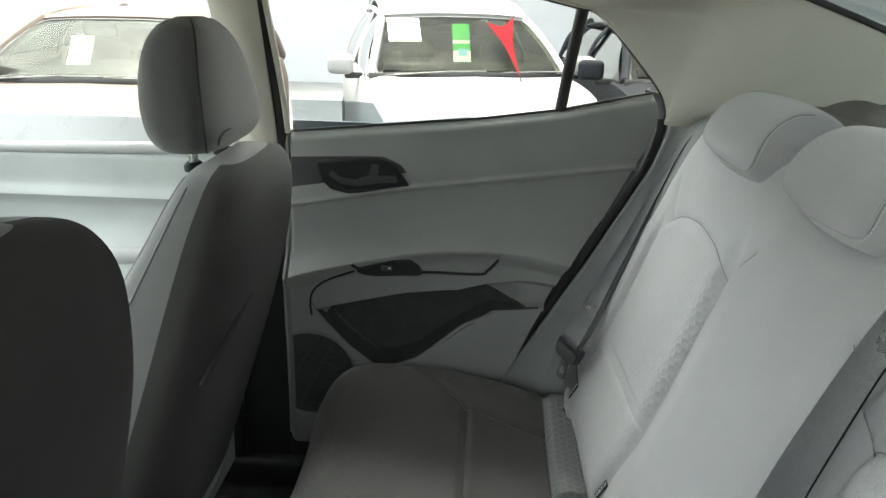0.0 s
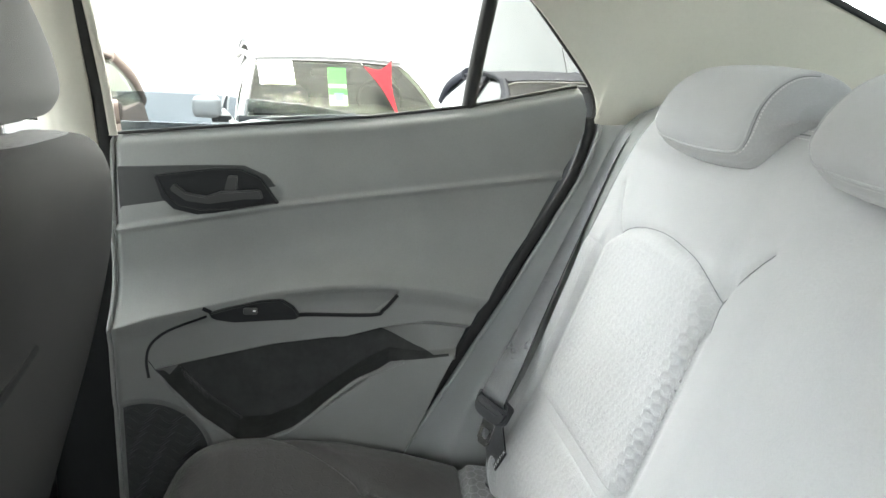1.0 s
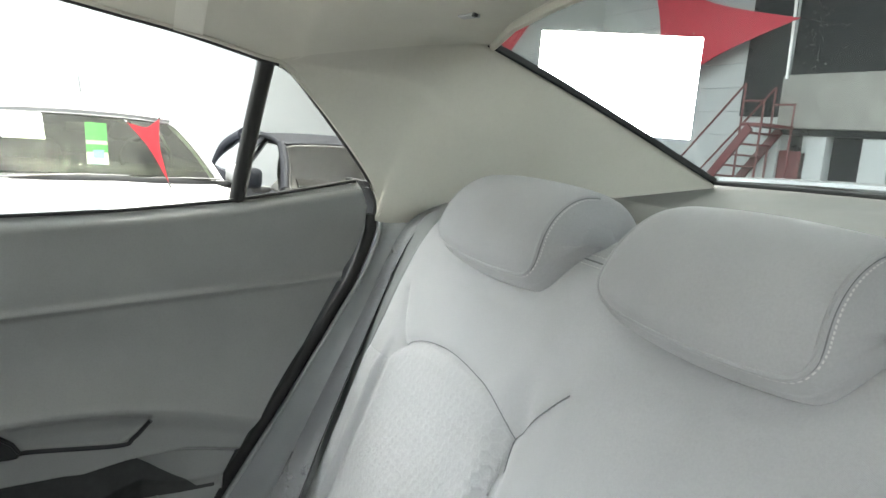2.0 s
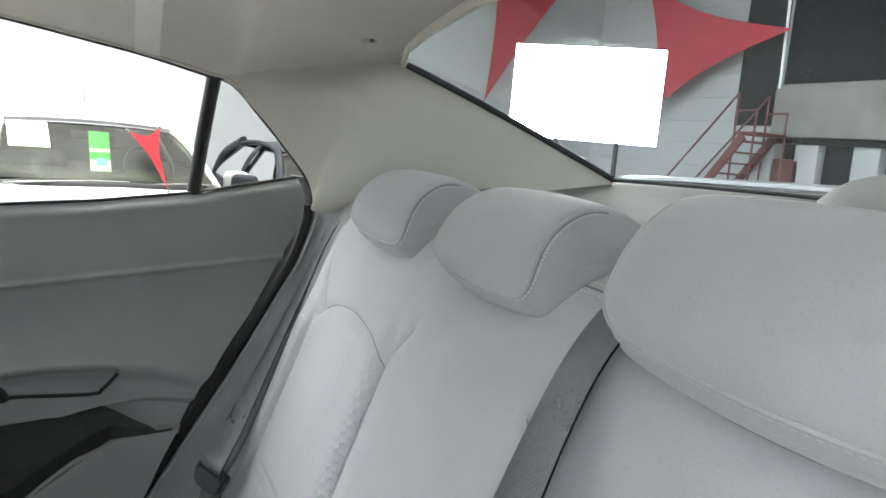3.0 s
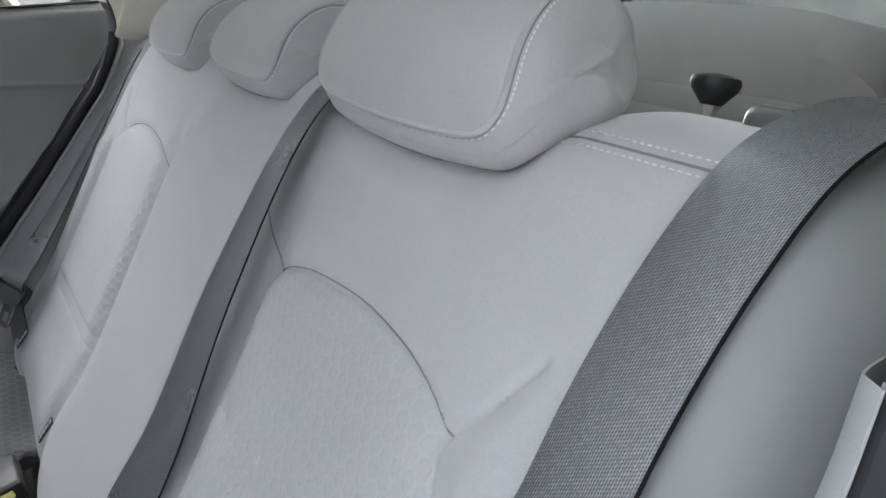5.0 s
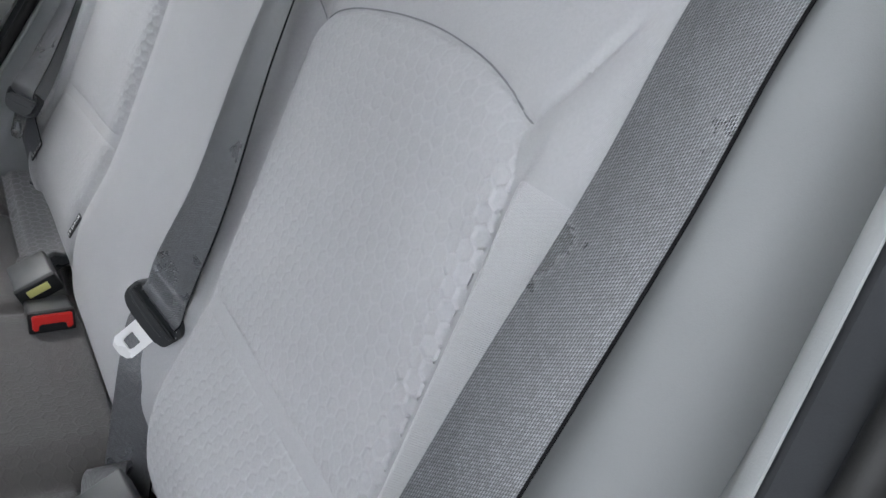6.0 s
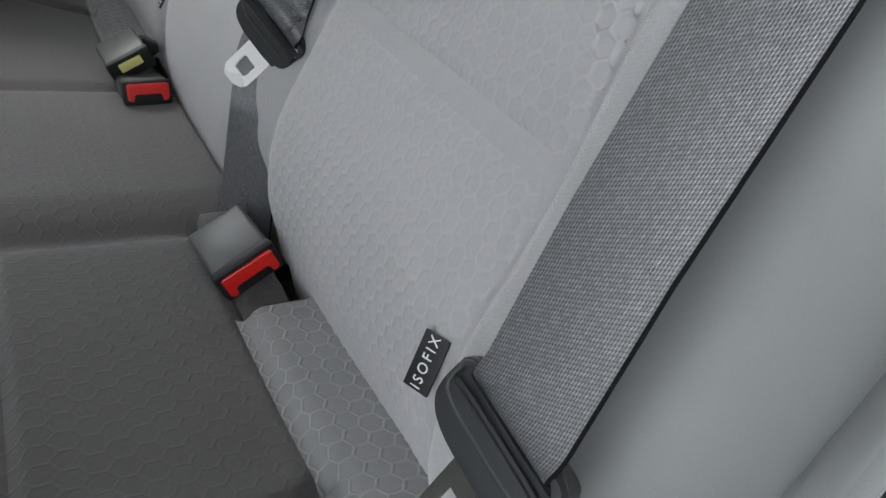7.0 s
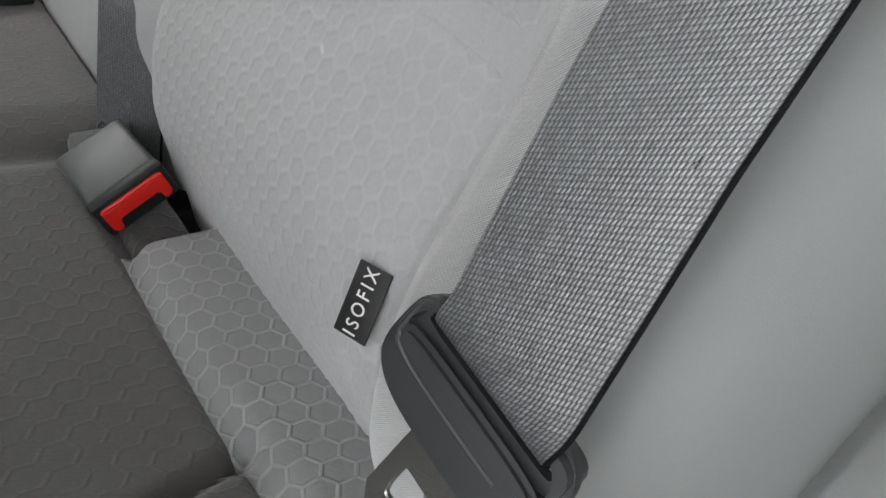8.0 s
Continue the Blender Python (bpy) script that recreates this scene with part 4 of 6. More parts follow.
                faces.append([a, b, b + 6, a + 6])
    for _ in range(150):
        y = rng.uniform(-0.205, -0.058)
        z = rng.uniform(0.95, 1.06)
        if z < np.interp(y, [-0.205, -0.12, -0.06], [0.985, 1.07, 1.12]):
            drop(y, z, rng.choice((0.0010, 0.0013, 0.0018, 0.0025)), 0.668 - 0.33 * (z - 0.94))
    for _ in range(90):
        y = rng.uniform(0.40, 0.468) if rng.random() < 0.6 else rng.uniform(0.10, 0.47)
        z = rng.uniform(0.89, 0.945 if y > 0.3 else 0.925)
        drop(y, z, rng.choice((0.0010, 0.0014, 0.002, 0.0028)), 0.678 - 0.25 * (z - 0.9))
    tagged(part("raindrops", mesh_of("raindrops", verts, faces), M_DROP, door, "clear raindrops on the glass"), kind="stuff")
    return door


RAIL_OUT = [(0.592, 0.60, 1.225), (0.590, 0.50, 1.212), (0.584, 0.35, 1.195), (0.578, 0.184, 1.172), (0.576, 0.113, 1.161), (0.576, 0.037, 1.149), (0.580, -0.047, 1.131), (0.585, -0.088, 1.121), (0.604, -0.135, 1.078), (0.622, -0.185, 1.025), (0.637, -0.221, 0.983), (0.642, -0.235, 0.950), (0.643, -0.235, 0.925)]
build_far_door()

# ---- body shell ----


def near_edge(z):
    """The y of the sharp edge where the near lining meets the door opening."""
    return np.interp(z, [0.30, 0.45, 0.60, 0.70, 0.83, 0.90, 0.98], [-0.04, -0.095, -0.146, -0.172, -0.192, -0.206, -0.212])


def build_seal(flip):
    z = np.linspace(0.26, 0.975 if flip else 0.935, 70)
    y = body_edge(z) + 0.005
    x = 0.653 - 0.012 * soften(z, 0.93, 0.99)
    side = thing("door_seal", "black rubber door seal along the body opening", "door seal")
    if flip:
        x, y = np.full_like(z, -0.702), near_edge(z) - 0.024
    part("seal_lip", sweep("seal_lip", np.stack([x, y, z], 1), 0.012 if flip else 0.0085, 0.009 if flip else 0.0075, sides=12), M_RUBBER, side)
    if flip:
        part("seal_bead", sweep("seal_bead", np.stack([x - 0.016, y + 0.006, z], 1), 0.004, sides=8), M_DOOR_DARK, side)
    else:
        part("seal_bead", sweep("seal_bead", np.stack([x - 0.004, y - 0.014, z], 1), 0.003, sides=8), M_TRIM, side)


M_SIDE = plain("grey_side_plastic", (0.31, 0.32, 0.32), 0.8, 0.05, Specular_IOR_Level=0.25)


def build_side_trim(flip):
    """The grey lining between door opening and backrest."""
    name = "side_trim"
    trim = thing(name, "grey plastic lining beside the rear bench", "trim panel", kind="structure")
    z, p = np.meshgrid(np.linspace(0.30, 0.927, 90), np.linspace(0, 1, 81), indexing="ij")
    y0 = body_edge(z) - 0.007
    y1 = np.interp(z, BACK[:FRONT, 1], BACK[:FRONT, 0]) - 0.075
    y = y0 + p * (y1 - y0)
    x = 0.650 - 0.034 * soften(p, 0.0, 0.8) - 0.010 * np.exp(-(((p - 0.35) / 0.1) ** 2)) + 0.012 * (1 - soften(z, 0.60, 0.655)) * (1 - p)
    if flip:
        y1 = np.interp(z, BACK[:FRONT, 1], BACK[:FRONT, 0]) - 0.027
        e = near_edge(z)
        s = np.interp(p, [0.06, 0.33], [0.0, 0.009])
        crest = e - 0.25 * s - 35 * s**2 - 0.006 * (1 - np.clip(p / 0.06, 0, 1))
        down = np.clip((p - 0.33) / 0.29, 0, 1)
        x = np.interp(p, [0, 0.06, 0.33, 0.62, 1.0], [-0.678, -0.681, -0.672, -0.656, -0.630])
        y = crest + (y1 - crest) * down ** 1.3 - 0.05 * np.clip((p - 0.62) / 0.38, 0, 1)
    v = np.stack([x, y, z], -1)
    part("side_trim_panel", sheet("side_trim_panel", v if flip else v[::-1], 0.0008 if flip else 0.006), M_SIDE, trim)


EDGE_OUT = [(0.583, -0.080, 1.124), (0.598, -0.135, 1.076), (0.618, -0.185, 1.024), (0.632, -0.221, 0.982), (0.636, -0.235, 0.950), (0.634, -0.240, 0.926), (0.630, -0.36, 0.935), (0.618, -0.56, 0.955), (0.600, -0.80, 0.985)]
EDGE_IN = [(0.581, -0.070, 1.130), (0.562, -0.11, 1.140), (0.550, -0.17, 1.152), (0.540, -0.23, 1.164), (0.532, -0.28, 1.172), (0.526, -0.334, 1.178), (0.538, -0.45, 1.140), (0.558, -0.60, 1.088), (0.585, -0.793, 1.018)]


def near_lift(x):
    """The near side of the roof stands a little higher above the open door."""
    return 0.05 * soften(MID - np.asarray(x, float), 0.10, 0.55)


def build_pillar(flip):
    a, b = curve(EDGE_OUT, 90), curve(EDGE_IN, 90)
    f = np.linspace(0, 1, 48)[None, :, None]
    chord = b - a
    size = np.linalg.norm(chord, axis=1, keepdims=True)
    to_roof = (1 - soften(np.arange(90), 48, 70))[:, None]
    start = chord * 0.55 + size * np.array([0, 0, 0.55])
    # the panel runs on into the headliner without a break
    board, rim = liner_grid()
    lead = board[:72, -9] - board[:72, -1]
    lead = lead / np.linalg.norm(lead, axis=1, keepdims=True)
    lead = np.stack([np.interp(b[:, 1], rim[:72, 1], lead[:, k]) for k in range(3)], 1)
    end = to_roof * size * lead + (1 - to_roof) * (chord * 0.9 + size * np.array([-0.25, 0, -0.1]))
    h00, h10, h01, h11 = 2 * f**3 - 3 * f**2 + 1, f**3 - 2 * f**2 + f, -2 * f**3 + 3 * f**2, f**3 - f**2
    v = a[:, None] * h00 + start[:, None] * h10 + b[:, None] * h01 + end[:, None] * h11
    # the lining's lower panel stands proud of the felt above it, along a soft step
    step = soften(f[..., 0], np.linspace(0.80, 0.40, 90)[:, None] - 0.035, np.linspace(0.80, 0.40, 90)[:, None] + 0.035)
    v[..., 0] += 0.006 * step * np.sin(np.pi * np.clip(np.linspace(0, 1.3, 90), 0, 1))[:, None] * (1 - soften(f[..., 0], 0.7, 1.0))
    # ease the panel between its rims
    pad = np.pad(v, ((9, 9), (0, 0), (0, 0)), "edge")
    kernel = np.hanning(21)[1:-1] / np.hanning(21).sum()
    eased = sum(k * pad[i:i + 90] for i, k in enumerate(kernel))
    free = (1 - np.abs(2 * f - 1) ** 5) * np.minimum(1, np.minimum(np.arange(90), np.arange(89, -1, -1)) / 10)[:, None, None]
    v = v * (1 - free) + eased * free
    if flip:
        v[..., 0] = mirrored(v[..., 0]) - 0.055 * soften(v[..., 1], -0.36, -0.20)
        v[..., 2] += near_lift(v[..., 0]) * soften(v[..., 2], 0.98, 1.10)
        v = v[::-1]
    pillar = thing("pillar_trim", "smooth beige plastic rear pillar trim", "pillar trim", kind="structure")
    part("rear_pillar_panel", sheet("rear_pillar_panel", v, 0.006), M_PILLAR, pillar)
    edge = curve(EDGE_IN[5:], 50) + np.array([0.002, 0, 0.002])
    if flip:
        edge[:, 0] = mirrored(edge[:, 0])
        edge[:, 2] += near_lift(edge[:, 0]) * soften(edge[:, 2], 0.98, 1.10)
    part("glass_seal", sweep("glass_seal", edge, 0.006, 0.004, sides=8), M_RUBBER, pillar)
    lip = curve(RAIL_OUT, 70) + np.array([-0.003, 0, 0.002])
    if flip:
        lip[:, 0] = mirrored(lip[:, 0]) - 0.055 * soften(lip[:, 1], -0.36, -0.20)
        lip[:, 2] += near_lift(lip[:, 0]) * soften(lip[:, 2], 0.98, 1.10)
    part("opening_lip", sweep("opening_lip", lip, 0.0026, sides=10), M_PILLAR, pillar, "pale edge trim along the door opening")


def header(x):
    u = np.abs(x - MID)
    return np.interp(u, [0, 0.1, 0.3, 0.42, 0.546], [-0.252, -0.256, -0.278, -0.298, -0.334]), np.interp(u, [0, 0.1, 0.3, 0.42, 0.546], [1.202, 1.202, 1.193, 1.187, 1.178])


M_ROOFSTRIP = plain("pale_strip", (0.76, 0.74, 0.67), 0.5, 0.03)


def liner_grid():
    """Rows of the headliner board from the rear header to the front, and its far rim."""
    side = curve(EDGE_IN[5::-1] + RAIL_OUT[5::-1], 160)
    n = len(side)
    f = np.sin(np.linspace(-np.pi / 2, np.pi / 2, 81))
    v = np.zeros((n, 81, 3))
    for i, s in enumerate(side):
        half = s[0] - MID
        x = MID + half * f
        hy, hz = header(MID + 0.546 * f)
        blend = 1 - float(soften(i, 0, 78))
        y = s[1] + (hy - hy[0]) * blend
        crown = 1.206 + 0.022 * (1 - blend)
        z = (s[2] + (crown - s[2]) * (1 - np.abs(f) ** 6)) * (1 - blend) + (s[2] + (hz - hz[0]) * (crown - s[2]) / 0.024) * blend
        v[i] = np.stack([x, y, z], 1)
    # ease the board between its rims
    flat = np.pad(v[..., 2], ((24, 24), (0, 0)), "edge")
    kernel = np.hanning(51)[1:-1] / np.hanning(51).sum()
    eased = np.stack([np.convolve(flat[:, k], kernel, "valid") for k in range(81)], 1)
    free = (1 - np.abs(f) ** 10) * soften(np.arange(n), 0, 30)[:, None]
    v[..., 2] = v[..., 2] * (1 - free) + eased * free
    return v, side


def build_headliner():
    v, side = liner_grid()
    front = v[-1].copy()
    rows = [front + np.array([0, d, 0.0]) for d in np.linspace(0.02, 0.5, 12)]
    v = np.concatenate([v, np.array(rows)], 0)
    v[..., 2] += near_lift(v[..., 0])
    roof = thing("ceiling", "pale beige felt headliner", "headliner", kind="structure")
    part("headliner_board", sheet("headliner_board", v, 0.01), M_LINER, roof)
    w = v + np.array([0, 0, 0.03])
    w[:, :, 0] = MID + (w[:, :, 0] - MID) * 1.06
    part("roof_skin", sheet("roof_skin", w, 0.003), M_BODY, roof)
    edge = np.array([(x, *header(x)) for x in np.linspace(MID - 0.546, MID + 0.546, 60)])
    edge[:, 2] += near_lift(edge[:, 0])
    part("rear_header", sweep("rear_header", edge + np.array([0, -0.004, -0.001]), 0.007, 0.005, sides=8), M_PILLAR, roof)
    for s in (-1, 1):
        clip = thing("liner_clip", "small grey plastic headliner clip", "clip")
        c = (MID + s * 0.411, -0.241, 1.187)
        part("clip_body", block((0.030, 0.011, 0.004), pose(*c, 10, 0, 12 * s), 0.002), M_TRIM, clip)
        part("clip_slot", block((0.006, 0.005, 0.004), pose(c[0] - 0.016 * s, c[1], c[2] - 0.001, 10, 0, 12 * s), 0.001), M_BUCKLE, clip)
    # pale strip running in from the far roof edge
    cover = thing("pale_roof_strip", "pale beige strip running in from roof edge", "cover")
    y0 = np.argmin(np.abs(side[:, 1] - 0.020))
    y1 = np.argmin(np.abs(side[:, 1] - 0.048))
    part("strip_body", sheet("strip_body", v[y0:y1 + 1, 62:79] + np.array([0, 0, -0.0025]), 0.002), M_ROOFSTRIP, cover)


def build_rear_window():
    pane = thing("rear_window", "wide sloping rear window glass", "car window")
    f, g = np.meshgrid(np.linspace(-1, 1, 50), np.linspace(0, 1, 30), indexing="ij")
    hy, hz = header(MID + 0.546 * f)
    half = 0.546 + g * 0.06
    y = hy + g * (-0.793 - 0.10 * (1 - f**2) - hy)
    z = hz + g * (1.018 + 0.012 * (1 - f**2) - hz) + 0.012 * np.sin(np.pi * g)
    z = z + near_lift(MID + half * f) * (1 - g)
    p = part("pane", sheet("pane", np.stack([MID + half * f, y, z + 0.004], -1)[::-1], 0.004), M_REAR, pane)
    p.visible_shadow = False
    low = np.array([(MID + 0.606 * t, -0.793 - 0.10 * (1 - t * t) + 0.004, 1.018 + 0.012 * (1 - t * t)) for t in np.linspace(-1, 1, 60)])
    part("lower_seal", sweep("lower_seal", low, 0.004, 0.003, sides=8), M_RUBBER, pane)


def build_shelf():
    shelf = thing("parcel_shelf", "grey felt parcel shelf behind rear bench", "shelf")
    x, p = np.meshgrid(MID + np.linspace(-0.64, 0.64, 80), np.linspace(0, 1, 60), indexing="ij")
    y = -0.36 - p * 0.56
    z = np.interp(p, [0, 0.12, 0.3, 0.7, 1.0], [0.938, 0.950, 0.968, 1.002, 1.028]) + 0.012 * np.exp(-(((p - 0.2) / 0.08) ** 2))
    part("shelf_board", sheet("shelf_board", np.stack([x, y, z], -1)[::-1], 0.02), M_SHELF, shelf)
    x, p = np.meshgrid(MID + np.linspace(-0.60, 0.60, 60), np.linspace(0, 1, 14), indexing="ij")
    y = -0.475 - p * 0.10
    z = np.interp((-y - 0.36) / 0.56, [0, 0.12, 0.3, 0.7, 1.0], [0.938, 0.950, 0.968, 1.002, 1.028]) + 0.004 + 0.016 * np.sin(np.pi * p) ** 0.5
    part("moulded_ledge", sheet("moulded_ledge", np.stack([x, y, z], -1)[::-1], 0.004), M_SHELF, shelf, "raised moulded ledge across the shelf")
    lamp = thing("brake_lamp", "pale moulded high brake lamp housing on parcel shelf", "brake lamp")
    s = []
    for t in np.linspace(-1, 1, 40):
        h = 0.080 * (1 - abs(t) ** 4.5) ** 0.6 + 0.002
        s.append(np.array([(-0.21 + 0.23 * t, y, z) for y, z in ((-0.62, 0.975), (-0.625, 0.985 + h * 0.6), (-0.66, 0.99 + h), (-0.74, 0.99 + h), (-0.80, 0.99 + h * 0.8), (-0.805, 0.98))]))
    part("housing", loft("housing", s), M_SHELF, lamp)
    part("lens", block((0.22, 0.006, 0.02), pose(-0.21, -0.812, 1.012), 0.002), M_RED, lamp)
    # outer rim of the boot lid, seen through the glass
    lid = thing("boot_lid", "bright silver painted boot lid", "boot lid")
    x, p = np.meshgrid(MID + np.linspace(-0.66, 0.66, 60), np.linspace(0, 1, 24), indexing="ij")
    u = (x - MID) / 0.66
    y = -0.93 + 0.08 * u**2 - p * 0.42
    z = 1.046 - 0.02 * u**2 + 0.012 * np.sin(np.pi * p * 0.8) - 0.03 * p**2
    part("lid_skin", sheet("lid_skin", np.stack([x, y, z], -1)[::-1], 0.006), M_BODY, lid)


def build_b_pillar(flip):
    pillar = thing("centre_pillar", "beige centre pillar trim with black door seals", "pillar trim", kind="structure")
    low, high = (0.668, 0.535, 0.86), (0.590, 0.560, 1.235)
    s = []
    for t in np.linspace(0, 1, 14):
        c = np.array(low) * (1 - t) + np.array(high) * t
        wide = 0.036 + 0.012 * t
        s.append(c + np.array([(0.02, wide, 0), (-0.01, wide, 0), (-0.022, wide * 0.6, 0), (-0.026, 0, 0), (-0.022, -wide * 0.6, 0), (-0.01, -wide, 0), (0.02, -wide, 0)]))
    s = np.array(s)
    lo = []
    for t in np.linspace(0, 1, 10):
        c = np.array((0.690, 0.535, 0.10)) * (1 - t) + np.array(low) * t
        wide = 0.13 - 0.094 * t
        lo.append(c + np.array([(0.02, wide, 0), (-0.01, wide, 0), (-0.022, wide * 0.6, 0), (-0.026, 0, 0), (-0.022, -wide * 0.6, 0), (-0.01, -wide, 0), (0.02, -wide, 0)]))
    lo = np.array(lo)
    seal = curve([(0.672, 0.494, 0.10), (0.672, 0.494, 0.55), (0.668, 0.492, 0.88), (0.635, 0.504, 1.04), (0.592, 0.516, 1.215)], 40)
    if flip:
        for q in (s, lo):
            q[..., 0] = mirrored(q[..., 0])
        seal[:, 0] = mirrored(seal[:, 0])
    part("upper_trim", loft("upper_trim", s), M_PILLAR, pillar)
    part("lower_trim", loft("lower_trim", lo), M_DOOR_DARK, pillar)
    part("pillar_seal", sweep("pillar_seal", seal, 0.010, 0.012, sides=10), M_RUBBER, pillar)


def build_floor():
    floor = thing("floor", "black carpet in rear footwell", "carpet", kind="structure")
    x, y = np.meshgrid(np.linspace(mirrored(0.70), 0.70, 60), np.linspace(-0.95, 1.35, 90), indexing="ij")
    z = 0.06 + 0.09 * np.exp(-(((x - MID) / 0.11) ** 2)) * soften(y, -0.1, 0.0) + 0.004 * np.sin(x * 60) * np.sin(y * 47) + 0.08 * soften(np.abs(x - MID), 0.64, 0.70)
    part("carpet", sheet("carpet", np.stack([x, y, z], -1), 0.03), M_CARPET, floor)
    for s in (-1, 1):
        sill = thing("door_sill", "grey plastic door sill cover", "sill", kind="structure")
        part("sill_cover", block((0.09, 1.75, 0.07), pose(MID + s * 0.70, 0.50, 0.12), 0.012, 3), M_DOOR_DARK, sill)
    wall = thing("rear_bulkhead", "dark carpeted panel closing the boot", "panel", kind="structure")
    part("bulkhead_panel", block((1.34, 0.02, 0.90), pose(MID, -0.50, 0.51), 0.004), M_CARPET, wall)
    dash = thing("dashboard", "dark grey moulded dashboard", "dashboard", kind="structure")
    part("dash_body", block((1.32, 0.36, 0.46), pose(MID, 1.50, 0.62), 0.05, 4), M_DOOR_DARK, dash)


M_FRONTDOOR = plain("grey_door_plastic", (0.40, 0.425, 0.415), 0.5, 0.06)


def build_front_door(flip):
    door = thing("front_door", "pale grey front door lining below open window", "car door", "front doors")
    y, z = np.meshgrid(np.linspace(1.55, 0.60, 100), np.linspace(0.11, 0.842, 90), indexing="ij")
    x = 0.668 - 0.012 * np.exp(-(((z - 0.745) / 0.012) ** 2)) - 0.05 * soften(0.70 - z, 0.0, 0.12) * soften(z, 0.50, 0.58) + 0.02 * soften(z, 0.82, 0.845) ** 2
    cap = curve([(0.672, 1.55, 0.838), (0.672, 1.1, 0.836), (0.672, 0.60, 0.848)], 30)
    ledge = curve([(0.640, 1.4, 0.612), (0.630, 1.1, 0.620), (0.632, 0.85, 0.628), (0.650, 0.64, 0.630)], 30)
    rail = curve([(0.592, 0.60, 1.225), (0.590, 0.85, 1.225), (0.600, 1.15, 1.17), (0.640, 1.50, 0.98), (0.66, 1.62, 0.86)], 40)
    skin = 0.735
    if flip:
        x, skin = mirrored(x), mirrored(skin)
        for q in (cap, ledge, rail):
            q[:, 0] = mirrored(q[:, 0])
    v = np.stack([x, y, z], -1)
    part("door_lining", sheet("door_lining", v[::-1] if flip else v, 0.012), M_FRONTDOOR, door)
    part("sill_cap", sweep("sill_cap", cap, 0.012, 0.010, sides=12), M_TRIM, door)
    # added dark block, so the pale lining stays black beside the seat
    part("dark_filler", block((0.02, 0.94, 0.36), pose(mirrored(0.655) if flip else 0.655, 1.07, 0.30), 0.008, 3), M_DOOR_DARK, door, "dark block added low on the door to blacken the gap")
    part("arm_ledge", sweep("arm_ledge", ledge, 0.018, 0.014, sides=12), M_TRIM, door)
    part("outer_skin", block((0.006, 1.05, 0.75), pose(skin, 1.07, 0.52), 0.002), M_BODY, door)
    part("upper_rail", sweep("upper_rail", rail, 0.016, 0.012, sides=10), M_RUBBER, door)


# jamb much darker than the silver body skin
M_JAMB = plain("dark_jamb", (0.036, 0.038, 0.041), 0.7, 0.08, Specular_IOR_Level=0.2)


def build_jamb(flip):
    jamb = thing("door_jamb", "dark grey body edge of door opening", "body panel", kind="structure")
    z, p = np.meshgrid(np.linspace(0.20, 0.98, 60), np.linspace(0, 1, 16), indexing="ij")
    x = 0.664 + 0.075 * p
    y = body_edge(z) - 0.010 + 0.014 * np.sin(np.pi * p) + 0.012 * soften(p, 0.55, 0.7)
    if flip:
        x, y = -0.682 - 0.085 * p, near_edge(z) - 0.005 - 0.036 * np.sin(np.pi * np.clip(p * 1.15, 0, 1)) ** 0.7
    v = np.stack([x, y, z], -1)
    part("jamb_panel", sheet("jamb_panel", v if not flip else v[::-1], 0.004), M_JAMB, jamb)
    y, z = np.meshgrid(np.linspace(-1.4, -0.25, 30), np.linspace(0.10, 0.96, 24), indexing="ij")
    front = body_edge(np.clip(z, 0.24, 0.98))
    y = -1.4 + (y + 1.4) / 1.15 * (front + 1.4)
    x = 0.742 - 0.03 * ((z - 0.6) / 0.4) ** 2
    if flip:
        x = mirrored(x)
    part("quarter_panel", sheet("quarter_panel", np.stack([x, y, z], -1), 0.003), M_BODY, jamb)


for flip in (False, True):
    build_jamb(flip)
    build_seal(flip)
    build_side_trim(flip)
    build_pillar(flip)
    build_b_pillar(flip)
build_headliner()
build_rear_window()
build_shelf()
build_floor()
build_front_door(False)
build_front_door(True)

# ---- front seats ----


